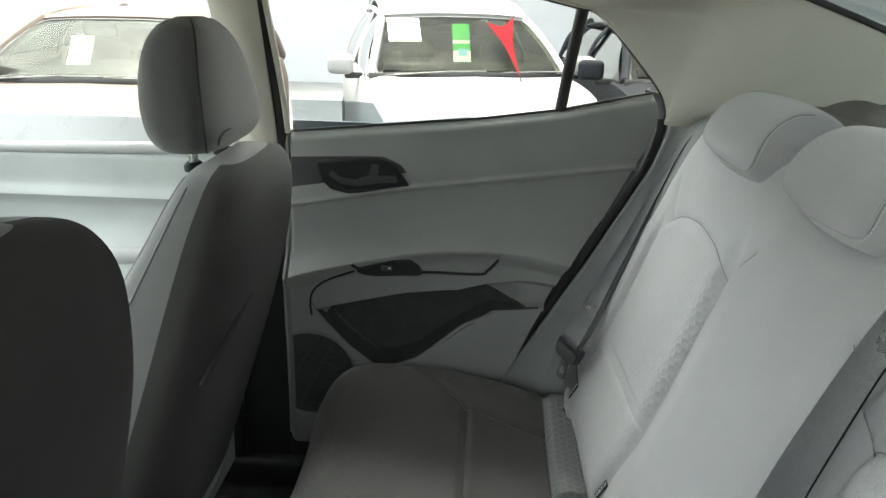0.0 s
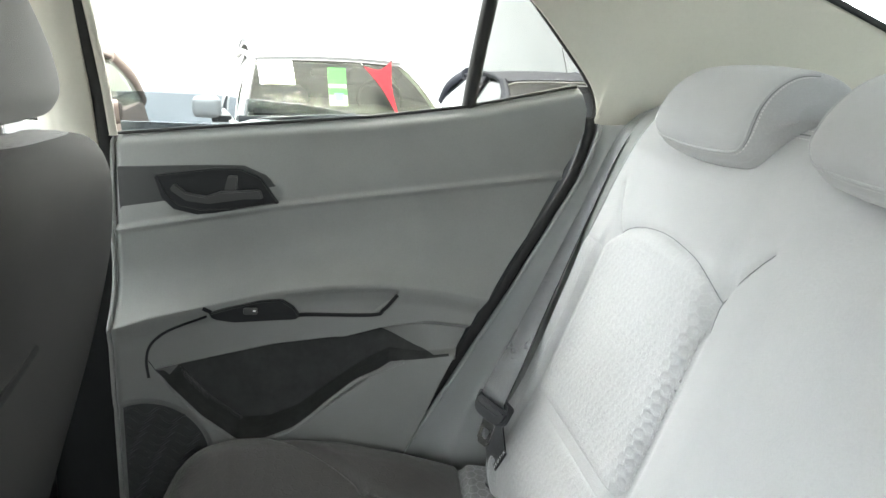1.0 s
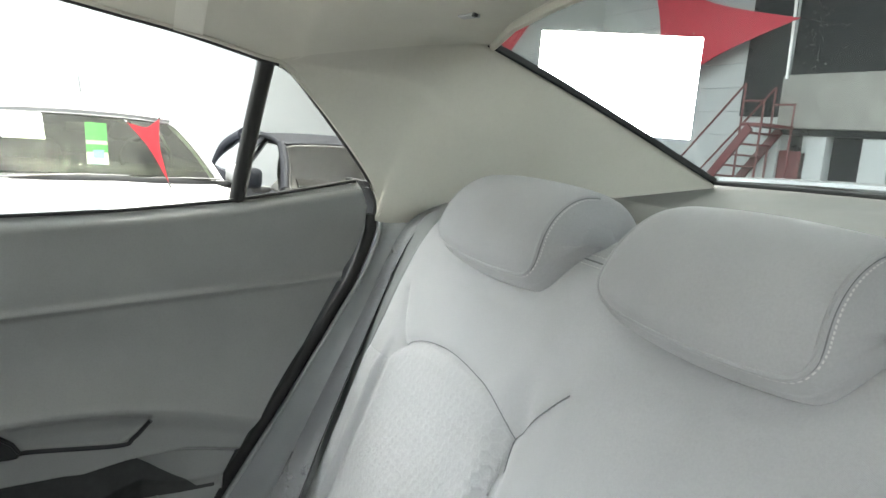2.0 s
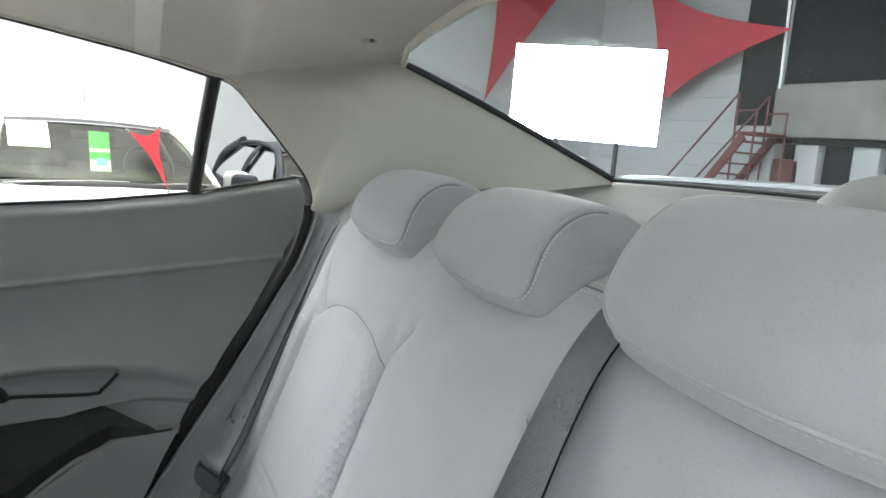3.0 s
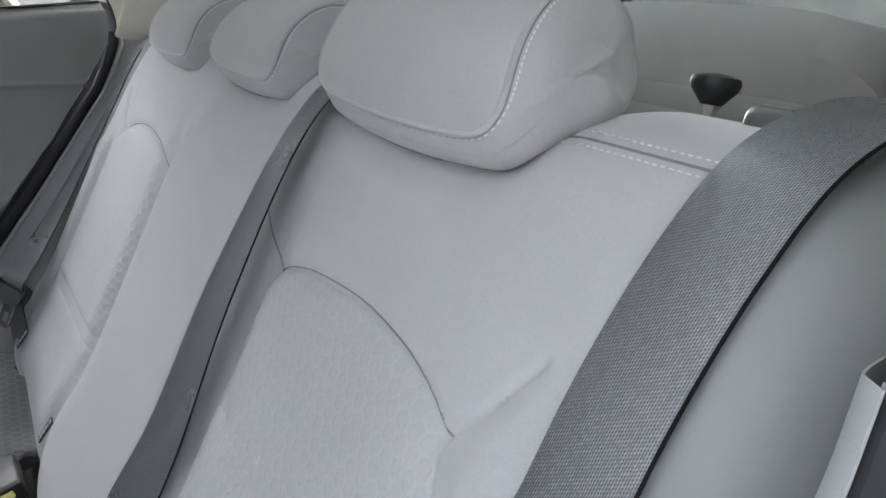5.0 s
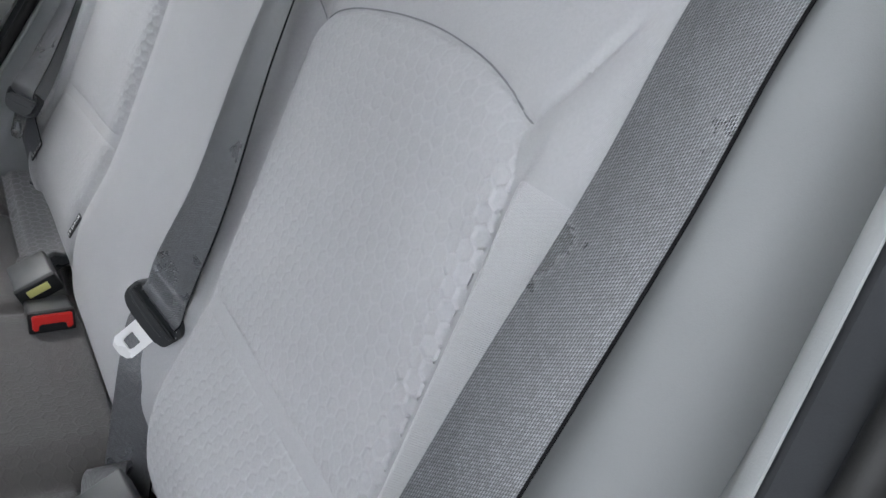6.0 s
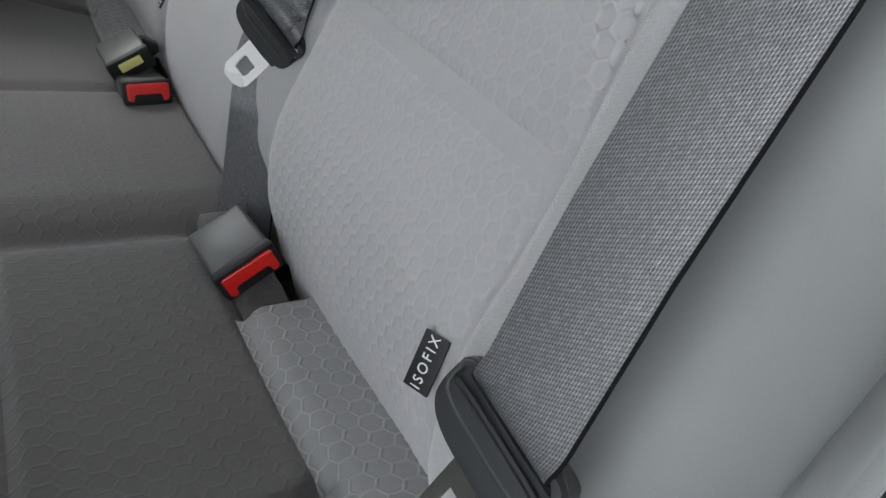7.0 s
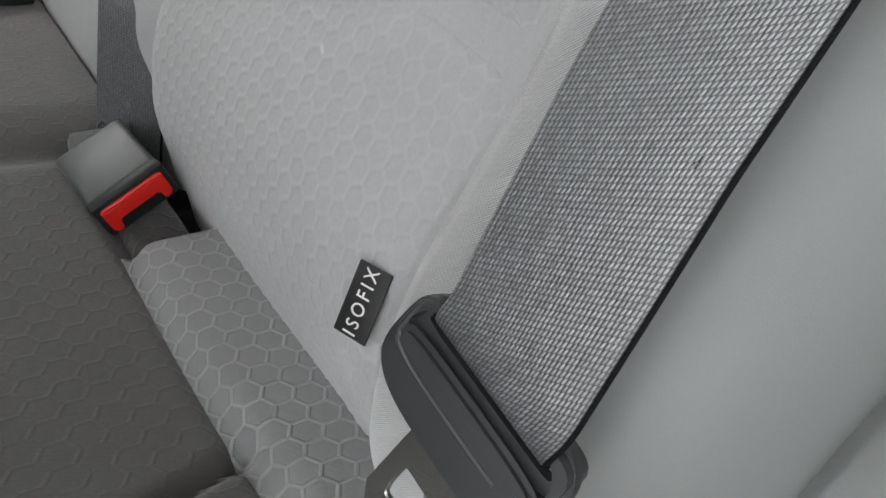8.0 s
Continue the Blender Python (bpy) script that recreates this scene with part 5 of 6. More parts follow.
def build_front_seat(cx, dy=0.0, dz=0.0):
    seat = thing("front_car_seat", "dark grey cloth front seat seen from behind", "car seat", "front seats")
    prof = np.array([(0.24, 0.70, 0.235, 0.075), (0.36, 0.665, 0.245, 0.080), (0.50, 0.62, 0.245, 0.080), (0.62, 0.578, 0.240, 0.076), (0.74, 0.540, 0.228, 0.070), (0.82, 0.518, 0.205, 0.062), (0.87, 0.506, 0.175, 0.054), (0.905, 0.500, 0.130, 0.040), (0.918, 0.499, 0.07, 0.020)])
    prof[:, 0] = 0.24 + (prof[:, 0] - 0.24) * (0.678 + dz) / 0.678
    prof[:, 1] += dy - 0.035
    t = curve(prof, 60)
    w = np.linspace(0, 2 * np.pi, 72, endpoint=False)
    s = []
    for z, y, hw, hd in t:
        c, sn = np.cos(w), np.sin(w)
        px = np.sign(c) * np.abs(c) ** 0.55 * hw
        py = np.sign(sn) * np.abs(sn) ** 0.62 * hd
        wing = (0.012 + 0.060 * float(soften(0.88 - z, 0.0, 0.22))) * np.clip((np.abs(px) / hw - 0.45) / 0.5, 0, 1) ** 1.5 * np.clip(py / hd, 0, 1)
        s.append(np.stack([cx + px, y + py + wing, np.full_like(px, z)], 1))
    part("backrest", loft("backrest", s), M_FRONT, seat, sharp=0)
    # black lower panel, carried on up the grey shoulder to paint its shade
    panel = np.array(s)[3:60 if dz else 58].take(np.arange(33, 76) % 72, 1) + np.array([0, -0.0009, 0])
    part("back_panel", sheet("back_panel", panel[::-1], 0.004), M_PANELSHADE, seat, "black cloth back panel with map pocket and painted shade above")
    # seams between back panel and sides
    for sign in (-1, 1):
        p = []
        for z, y, hw, hd in t[4:50]:
            ang = math.pi * (1.5 + sign * 0.583)
            c, sn = math.cos(ang), math.sin(ang)
            out = abs(c) ** 0.55
            wing = (0.012 + 0.060 * float(soften(0.88 - z, 0.0, 0.22))) * min(1, max(0, (out - 0.45) / 0.5)) ** 1.5 * abs(sn) ** 0.62
            p.append((cx + math.copysign(out, c) * (hw + 0.0006), y + abs(sn) ** 0.62 * hd + wing, z))
        part("back_seam", sweep("back_seam", p, 0.0018, sides=8), M_SEAM, seat)
        p = []
        for z, y, hw, hd in t[14:52]:
            ang = math.pi * (1.5 + sign * 0.72)
            c, sn = math.cos(ang), math.sin(ang)
            out = abs(c) ** 0.55
            wing = (0.012 + 0.060 * float(soften(0.88 - z, 0.0, 0.22))) * min(1, max(0, (out - 0.45) / 0.5)) ** 1.5 * abs(sn) ** 0.62
            p.append((cx + math.copysign(out, c) * (hw + 0.0006), y + abs(sn) ** 0.62 * hd + wing, z))
        part("side_seam", sweep("side_seam", p, 0.0016, sides=8), M_SEAM, seat)
    # slanting pocket mouth
    p = []
    for f in np.linspace(0, 1, 20):
        z = 0.650 + f * 0.065
        y, hw, hd = (np.interp(z, prof[:, 0], prof[:, k]) for k in (1, 2, 3))
        x = cx - 0.235 + f * 0.17
        p.append((x, y - hd - 0.001, z))
    part("pocket_mouth", sweep("pocket_mouth", p, 0.005, 0.004, sides=8), M_RUBBER, seat)
    cushion = []
    for f in np.linspace(0, 1, 24):
        y = 0.60 + dy + f * 0.48
        top = 0.40 + 0.04 * f - 0.10 * max(0, (f - 0.85) / 0.15) ** 2
        cushion.append(np.array([(cx + px, y, zz) for px, zz in ((-0.25, 0.20), (-0.26, 0.34), (-0.22, top + 0.02), (-0.12, top), (0.12, top), (0.22, top + 0.02), (0.26, 0.34), (0.25, 0.20))]))
    part("seat_cushion", loft("seat_cushion", cushion), M_FRONT, seat)
    part("rail_base", block((0.40, 0.44, 0.14), pose(cx, 0.86, 0.14), 0.02), M_DOOR_DARK, seat)
    return seat


# darker copy of the front seat cloth, shade put into the colour
M_HEADSHADE = cloth("shaded_headrest_cloth", (0.075, 0.075, 0.073), spread=0.12)


def build_front_headrest(cx):
    head = thing("front_headrest", "grey cloth front headrest on steel posts", "headrest", "front headrests")
    prof = np.array([(0.930, 0.505, 0.080, 0.030), (0.936, 0.506, 0.118, 0.044), (0.958, 0.508, 0.138, 0.056), (0.995, 0.514, 0.133, 0.060), (1.040, 0.520, 0.112, 0.057), (1.075, 0.523, 0.086, 0.049), (1.098, 0.524, 0.058, 0.034), (1.108, 0.524, 0.030, 0.014)])
    t = curve(prof, 50)
    w = np.linspace(0, 2 * np.pi, 64, endpoint=False)
    s = []
    for z, y, hw, hd in t:
        c, sn = np.cos(w), np.sin(w)
        s.append(np.stack([cx + np.sign(c) * np.abs(c) ** 0.6 * hw, y + np.sign(sn) * np.abs(sn) ** 0.7 * hd, np.full_like(c, z)], 1))
    part("pad", loft("pad", s), M_HEADSHADE, head, sharp=0)
    for sign in (-1, 1):
        p = []
        for z, y, hw, hd in t[4:47]:
            ang = math.pi * (1.5 + sign * 0.30)
            c, sn = math.cos(ang), math.sin(ang)
            p.append((cx + math.copysign(abs(c) ** 0.6, c) * hw, y - abs(sn) ** 0.7 * hd, z))
        part("seam", sweep("seam", p, 0.0015, sides=6), M_DARKSEAM, head)
    loop = []
    for a in np.linspace(-1, 1, 24):
        loop.append((cx - 0.072 + 0.035 * a, 0.4535 + 0.004 * abs(a), 0.946 + 0.016 * math.sqrt(max(0, 1 - a * a))))
    part("zip_flap", sweep("zip_flap", loop, 0.0016, sides=6), M_DARKSEAM, head)
    for dx in (-0.06, 0.06):
        part("post", sweep("post", [(cx + dx, 0.512, 0.86), (cx + dx, 0.512, 0.955)], 0.0065, sides=14), M_CHROME, head, "bright steel post")
        part("guide_collar", loft("guide_collar", [[(cx + dx + r * math.cos(a), 0.512 + r * 0.8 * math.sin(a), z) for a in np.linspace(0, 2 * np.pi, 20, endpoint=False)] for r, z in ((0.017, 0.900), (0.017, 0.908), (0.011, 0.913))]), M_DOOR_DARK, head)
    return head


build_front_seat(0.325)
build_front_headrest(0.325)
build_front_seat(mirrored(0.325), -0.035, 0.075)
near_head = build_front_headrest(mirrored(0.325))
near_head.location = (0, -0.005, 0.08)

# knob beside the rear headrest
knob = thing("release_knob", "black mushroom-shaped knob on bright stem", "knob")
prof = [(0.004, 0.950), (0.0045, 0.952), (0.0045, 0.976), (0.007, 0.981), (0.0145, 0.990), (0.0165, 0.995), (0.0152, 0.999), (0.005, 1.001)]
KX, KY = -0.432, -0.428
part("head", loft("head", [[(KX + r * math.cos(a), KY + r * math.sin(a), z) for a in np.linspace(0, 2 * np.pi, 28, endpoint=False)] for r, z in prof[3:]]), M_DOOR_DARK, knob)
part("stem", loft("stem", [[(KX + r * math.cos(a), KY + r * math.sin(a), z) for a in np.linspace(0, 2 * np.pi, 20, endpoint=False)] for r, z in prof[:4]]), M_CHROME, knob, "bright steel stem")

guide = thing("belt_guide", "dark grey plastic belt guide on parcel shelf edge", "belt guide")
part("guide_plate", block((0.12, 0.075, 0.022), pose(-0.560, -0.405, 0.974, 6, 0, 4), 0.008, 3), M_BUCKLE, guide)
part("guide_bolt", loft("guide_bolt", [[(-0.55 + r * math.cos(a), -0.425 + r * math.sin(a), z) for a in np.linspace(0, 2 * np.pi, 20, endpoint=False)] for r, z in ((0.011, 0.982), (0.011, 0.989), (0.007, 0.991))]), M_CHROME, guide)

# ---- outside ----
M_GROUND = plain("concrete_floor", (0.13, 0.13, 0.127), 0.7, 0.15, 60, 0.002, 1.2)
M_WALL = plain("white_siding", (0.34, 0.347, 0.352), 0.6, 0.05, 80, 0.001, 1.5)
M_BLOCKWALL = plain("grey_blocker_wall", (0.25, 0.25, 0.26), 0.7, 0.08, 80, 0.001, 1.5)
M_DARKPANE = plain("dark_window", (0.006, 0.008, 0.010), 0.3, 0.3, Specular_IOR_Level=0.12)
M_BAND = plain("stained_plaster", (0.215, 0.208, 0.193), 0.85, 0.22, 40, 0.003, 2.2)
M_BLUE = plain("pale_blue_panel", (0.42, 0.52, 0.60), 0.3, 0.08)
M_REDPAINT = plain("red_paint", (0.10, 0.022, 0.024), 0.5, 0.1)
M_TRIANGLE = plain("triangle_red", (0.11, 0.003, 0.006), 0.9, 0.08, Specular_IOR_Level=0.1)
M_FLAG = plain("red_fabric", (0.36, 0.02, 0.038), 0.8, 0.08)
M_CARWHITE = plain("white_car_paint", (0.30, 0.30, 0.295), 0.6, 0.02, Specular_IOR_Level=0.15)
M_CARBEIGE = plain("beige_car_paint", (0.085, 0.066, 0.056), 0.6, 0.03, Specular_IOR_Level=0.15)
M_CARDARK = plain("dark_car_paint", (0.012, 0.013, 0.017), 0.7, 0.05, Specular_IOR_Level=0.06)
M_DARKGLASS = glass("wet_dark_glass", (0.10, 0.115, 0.13), haze=0.016, outside=True, shine=0.08)
M_SCREEN = glass("windscreen_glass", (0.70, 0.74, 0.63), haze=0.013, outside=True, shine=0.04)
M_HAZE = glass("hazy_windscreen", (0.70, 0.74, 0.66), haze=0.035, outside=True, shine=0.3)
M_SIDEGLASS = glass("sky_lit_side_glass", (0.05, 0.06, 0.055), shine=10.0)
# near-black tint added so the white car's cabin reads dark
M_BLACKOUT = glass("blackout_glass", (0.03, 0.034, 0.03))
M_CABIN = plain("cabin_cloth", (0.018, 0.018, 0.017), 0.9, 0.15, 60, 0.001, 4.0, Specular_IOR_Level=0.0)
M_PAPER = plain("white_paper", (0.85, 0.85, 0.84), 0.8, 0.01)
M_GREEN = plain("green_card", (0.05, 0.42, 0.08), 0.5, 0.02)
M_CARD = plain("white_card", (0.82, 0.84, 0.85), 0.5, 0.02)
M_CARDBLUE = plain("blue_print", (0.25, 0.5, 0.75), 0.5, 0.02)
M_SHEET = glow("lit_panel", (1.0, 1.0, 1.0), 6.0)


def ground_height(x):
    return -0.12 - 0.38 * soften(np.asarray(x, float), 1.0, 3.6)


def build_ground():
    ground = thing("ground", "grey concrete forecourt", "ground", kind="structure")
    xs = np.concatenate([[-800, -60, -10, -3], np.linspace(0.9, 3.7, 30), [6, 10, 60, 800]])
    ys = np.array([-800, -60, -12, -6, 0, 6, 12, 60, 800], float)
    x, y = np.meshgrid(xs, ys, indexing="ij")
    part("ground_sheet", sheet("ground_sheet", np.stack([x, y, ground_height(x)], -1)), M_GROUND, ground)


def build_car(label, paint, cx, cy, turn, roof, scale=1.0, rails=False, group="parked cars", screen=None, aerial=False, rear=None, crown=0.075):
    """A parked car whose own +x is its nose. roof: height of its roof; all its parts sit on one base."""
    car = thing("parked_car", label, "car", group)
    h, screen = roof, screen or M_SCREEN
    stations = [(2.05, 0.42, 0.60, 0.62), (1.98, 0.24, 0.78, 0.72), (1.5, 0.20, 0.98, 0.84), (0.95, 0.20, 1.06, 0.87), (0.4, 0.20, 1.07, 0.88), (-0.8, 0.20, 1.07, 0.88), (-1.7, 0.22, 1.06, 0.86), (-2.0, 0.30, 0.95, 0.80), (-2.06, 0.45, 0.75, 0.72)]
    ring_of = lambda x, lo, hi, w: [(x, -w * 0.92, lo), (x, -w, lo + 0.12), (x, -w, hi - 0.22), (x, -w * 0.95, hi - 0.05), (x, -w * 0.80, hi - 0.006), (x, -w * 0.45, hi), (x, 0, hi + 0.012), (x, w * 0.45, hi), (x, w * 0.80, hi - 0.006), (x, w * 0.95, hi - 0.05), (x, w, hi - 0.22), (x, w, lo + 0.12), (x, w * 0.92, lo)]
    body = curve(np.array([ring_of(*s) for s in stations]).reshape(len(stations), -1), 44).reshape(44, 13, 3)
    part("body", loft("body", body), paint, car)
    # windscreen surface: f across, g up
    foot = lambda f: np.stack([0.99 - 0.13 * np.abs(f) ** 2.2, 0.765 * f, 1.055 - 0.012 * np.abs(f) ** 2], -1)
    brow = lambda f: np.stack([0.20 - 0.08 * np.abs(f) ** 2.2, 0.615 * f, h - 0.075 - 0.030 * np.abs(f) ** 2.4], -1)

    def front(f, g):
        f, g = np.broadcast_arrays(np.asarray(f, float), np.asarray(g, float))
        p = foot(f) * (1 - g)[..., None] + brow(f) * g[..., None]
        p[..., 0] += 0.05 * np.sin(np.pi * g)
        p[..., 2] += 0.02 * np.sin(np.pi * g)
        return p

    f, g = np.meshgrid(np.linspace(-0.985, 0.985, 30), np.linspace(0.01, 0.985, 18), indexing="ij")
    pane = part("windscreen", sheet("windscreen", front(f, g), 0.005), screen, car, "windscreen glass")
    pane.visible_shadow = False
    edge = np.vstack([front(np.linspace(-0.93, 0.93, 30), 0.03), front(0.965, np.linspace(0.08, 0.90, 16)), front(np.linspace(0.92, -0.92, 30), 0.965), front(-0.965, np.linspace(0.90, 0.08, 16))])
    edge = ring(edge[::2], 160)
    part("screen_seal", sweep("screen_seal", np.vstack([edge, edge[:2]]), 0.009, 0.012, sides=6), M_RUBBER, car, "black seal round the windscreen")
    # roof
    f, t = np.meshgrid(np.linspace(-1, 1, 25), np.linspace(0, 1, 24), indexing="ij")
    x = 0.20 - 0.08 * np.abs(f) ** 2.2 + t * (-1.72)
    z = h - 0.075 + crown * np.sin(np.pi * np.clip(t * 1.1 + 0.02, 0, 1)) ** 0.7 - 0.030 * np.abs(f) ** 2.4 - 0.02 * t
    part("roof", sheet("roof", np.stack([x, (0.625 - 0.02 * t) * f, z], -1), 0.03), paint, car)
    for s in (-1, 1):
        pillar = front(s * 0.995, np.linspace(0, 1, 20)) + np.array([-0.03, 0, 0])
        part("front_post", sweep("front_post", pillar, 0.034, 0.045, sides=10, side=(0, 1, 0)), paint, car)
        part("door_post", sweep("door_post", curve([(-0.42, s * 0.83, 1.02), (-0.46, s * 0.74, 1.24), (-0.50, s * 0.615, h - 0.06)], 12), 0.045, 0.02, sides=8, side=(1, 0, 0)), paint, car)
        part("rear_post", sweep("rear_post", curve([(-1.90, s * 0.78, 1.02), (-1.72, s * 0.72, 1.24), (-1.48, s * 0.60, h - 0.07)], 14), 0.09, 0.045, sides=10, side=(1, 0, 0)), paint, car)
        part("roof_edge", sweep("roof_edge", curve([(0.12, s * 0.615, h - 0.10), (-0.2, s * 0.625, h - 0.055), (-0.8, s * 0.625, h - 0.045), (-1.48, s * 0.605, h - 0.09)], 24), 0.022, 0.025, sides=8), paint, car)
        u, g = np.meshgrid(np.linspace(0, 1, 20), np.linspace(0, 1, 10), indexing="ij")
        x = (0.84 - 0.70 * g) * (1 - u) + (-1.86 + 0.38 * g) * u
        side = part("side_window", sheet("side_window", np.stack([x, s * (0.80 - 0.19 * g + 0.03 * np.sin(np.pi * g)), 1.03 + (h - 0.09 - 1.03) * g], -1), 0.004), (rear or screen) if s > 0 else M_SIDEGLASS, car, "side window glass")
        side.visible_shadow = False
        mirror = part("door_mirror", block((0.12, 0.20, 0.15), pose(0.62, s * 0.98, 1.11, 0, 0, s * 14), 0.045, 3), paint, car)
        part("mirror_foot", block((0.07, 0.14, 0.05), pose(0.62, s * 0.88, 1.03), 0.015), M_RUBBER, mirror)
        part("headlamp", block((0.20, 0.34, 0.14), pose(1.86, s * 0.58, 0.74, 0, -25, s * -18), 0.04, 3), M_CLEARLAMP, car)
        if rails:
            part("roof_rail", sweep("roof_rail", curve([(0.02, s * 0.60, h - 0.075), (-0.15, s * 0.60, h - 0.020), (-0.45, s * 0.60, h + 0.040), (-1.0, s * 0.59, h + 0.050), (-1.45, s * 0.58, h - 0.02)], 30), 0.016, 0.022, sides=8), M_DOOR_DARK, car)
        # wiper arm and blade
        y0 = -0.62 + 0.31 * (s + 1)
        arm = part("wiper", sweep("wiper", curve([(1.03, y0 - 0.05, 1.065), (1.01, y0 + 0.25, 1.085), (0.985, y0 + 0.48, 1.095)], 16), 0.008, 0.010, sides=6), M_RUBBER, car)
        part("blade", sweep("blade", curve([(0.985, y0 + 0.02, 1.072), (0.985, y0 + 0.38, 1.092), (0.95, y0 + 0.72, 1.094)], 16), 0.006, 0.014, sides=6), M_RUBBER, arm)
        seat = [(0.0, 0.25, 1.00), (0.0, 0.25, 1.12), (-0.03, 0.23, 1.20), (-0.05, 0.17, 1.25), (-0.055, 0.08, 1.262)]
        w = np.linspace(0, 2 * np.pi, 20, endpoint=False)
        rows = [np.stack([-0.22 + px + 0.06 * np.sin(w), s * 0.36 + half * np.sign(np.cos(w)) * np.abs(np.cos(w)) ** 0.6, np.full(20, z)], 1) for px, half, z in seat]
        chair = part("front_seat", loft("front_seat", rows), M_CABIN, car, "dark cloth seat")
        rows = [np.stack([-0.29 + 0.045 * np.sin(w) * k, s * 0.36 + half * np.sign(np.cos(w)) * np.abs(np.cos(w)) ** 0.6, np.full(20, z)], 1) for half, z, k in ((0.09, 1.27, 0.6), (0.13, 1.29, 1), (0.12, 1.38, 1), (0.08, 1.41, 0.6))]
        part("seat_headrest", loft("seat_headrest", rows), M_CABIN, chair)
    # rear screen, cabin floor, dashboard, steering wheel, mirror
    f, g = np.meshgrid(np.linspace(-1, 1, 16), np.linspace(0, 1, 8), indexing="ij")
    back = part("rear_screen", sheet("rear_screen", np.stack([-1.92 + 0.42 * g, (0.72 - 0.13 * g) * f, 1.04 + (h - 0.10 - 1.04) * g], -1), 0.004), rear or screen, car, "rear screen glass")
    back.visible_shadow = False
    part("cabin_floor", block((2.55, 1.40, 0.02), pose(-0.58, 0, 1.092), 0.004), M_CABIN, car)
    part("dashboard", sweep("dashboard", [(0.70, -0.66, 1.09), (0.74, 0, 1.10), (0.70, 0.66, 1.09)], 0.16, 0.045, sides=12, side=(1, 0, 0)), M_CABIN, car)
    part("rear_bench", block((0.22, 1.20, 0.24), pose(-1.15, 0, 1.20, 0, 14, 0), 0.05, 3), M_CABIN, car)
    a = np.linspace(0, 2 * np.pi, 40)
    part("steering_wheel", sweep("steering_wheel", np.stack([0.36 - 0.08 * np.sin(a), 0.36 + 0.18 * np.cos(a), 1.17 + 0.16 * np.sin(a)], 1), 0.014, sides=6), M_CABIN, car)
    part("cabin_mirror", block((0.03, 0.17, 0.06), pose(0.30, -0.10, h - 0.17), 0.012, 2), M_CABIN, car)
    if aerial:
        part("aerial", sweep("aerial", [(-0.1, 0, h - 0.02), (-0.28, 0, h + 0.20)], 0.004, sides=6), M_RUBBER, car)
    part("cowl", sweep("cowl", curve([(0.90, -0.78, 1.035), (1.00, -0.4, 1.05), (1.03, 0, 1.055), (1.00, 0.4, 1.05), (0.90, 0.78, 1.035)], 30), 0.04, 0.014, sides=8), M_RUBBER, car)
    for x in (1.3, -1.3):
        for s in (-1, 1):
            wheel = part("wheel", loft("wheel", [[(x + r * math.cos(a), s * y, 0.31 + r * math.sin(a)) for a in np.linspace(0, 2 * np.pi, 28, endpoint=False)] for r, y in ((0.20, 0.87), (0.29, 0.885), (0.31, 0.86), (0.31, 0.72), (0.28, 0.70))]), M_RUBBER, car)
            part("rim", loft("rim", [[(x + r * math.cos(a), s * y, 0.31 + r * math.sin(a)) for a in np.linspace(0, 2 * np.pi, 20, endpoint=False)] for r, y in ((0.20, 0.872), (0.17, 0.86), (0.05, 0.875))]), M_CHROME, wheel)
    part("grille", block((0.05, 0.9, 0.14), pose(2.02, 0, 0.62), 0.02), M_DOOR_DARK, car)
    car.matrix_world = Matrix.Translation((cx, cy, float(ground_height(cx)))) @ Matrix.Rotation(radians(turn), 4, "Z") @ Matrix.Scale(scale, 4)
    return car


M_CLEARLAMP = plain("lamp_lens", (0.55, 0.56, 0.58), 0.1, 0.05)
build_ground()
build_car("white estate car with roof rails and papers behind windscreen", M_CARWHITE, 5.935, 0.40, 193, 1.545, rails=True, crown=0.165, aerial=True, rear=M_BLACKOUT)
build_car("pale beige hatchback with wipers on windscreen", M_CARBEIGE, 4.9, 2.72, 186, 1.50, screen=M_HAZE)
build_car("dark blue wet hatchback parked beside the wall", M_CARDARK, 5.9, -1.65, 184, 1.45, screen=M_DARKGLASS, aerial=True, rear=M_DARKGLASS)


def build_card(name, label, category, x, y, z, w, h, pieces, tilt=52, turn=13):
    """A flat paper or card inside a windscreen, leaning with it."""
    item = thing(name, label, category)
    m = Matrix.Translation((x, y, z)) @ Matrix.Rotation(radians(turn), 4, "Z") @ Matrix(((0, 0, -1), (-1, 0, 0), (0, 1, 0))).to_4x4() @ Matrix.Rotation(radians(-tilt), 4, "X")
    for piece, px, py, pw, ph, lift, mat_ in pieces:
        part(piece, block((pw * w, ph * h, 0.002), m @ Matrix.Translation((px * w, py * h, lift)), 0.0), mat_, item)
    return item


build_card("paper_sheet", "blank white paper sheet fixed on car windscreen", "paper", 5.40, 0.755, 0.865, 0.257, 0.27, [("sheet_face", 0, 0, 1, 1, 0, M_PAPER)])
build_card("hang_card", "green and white card hanging from car mirror", "card", 5.565, 0.300, 0.738, 0.143, 0.375, [("card_base", 0, 0, 1, 1, 0, M_CARD), ("green_band", 0, 0.32, 1, 0.36, 0.003, M_GREEN), ("green_strip", 0, -0.02, 1, 0.16, 0.003, M_GREEN), ("print_mark", 0.05, -0.14, 0.5, 0.16, 0.004, M_CARDBLUE), ("print_bar", 0, -0.36, 0.7, 0.05, 0.003, M_CARDBLUE)], 24)
build_card("hang_card", "white card hanging from car mirror", "card", 4.44, 2.91, 0.690, 0.15, 0.36, [("card_base", 0, 0, 1, 1, 0, M_CARD), ("green_band", 0, 0.3, 1, 0.25, 0.003, M_GREEN)])


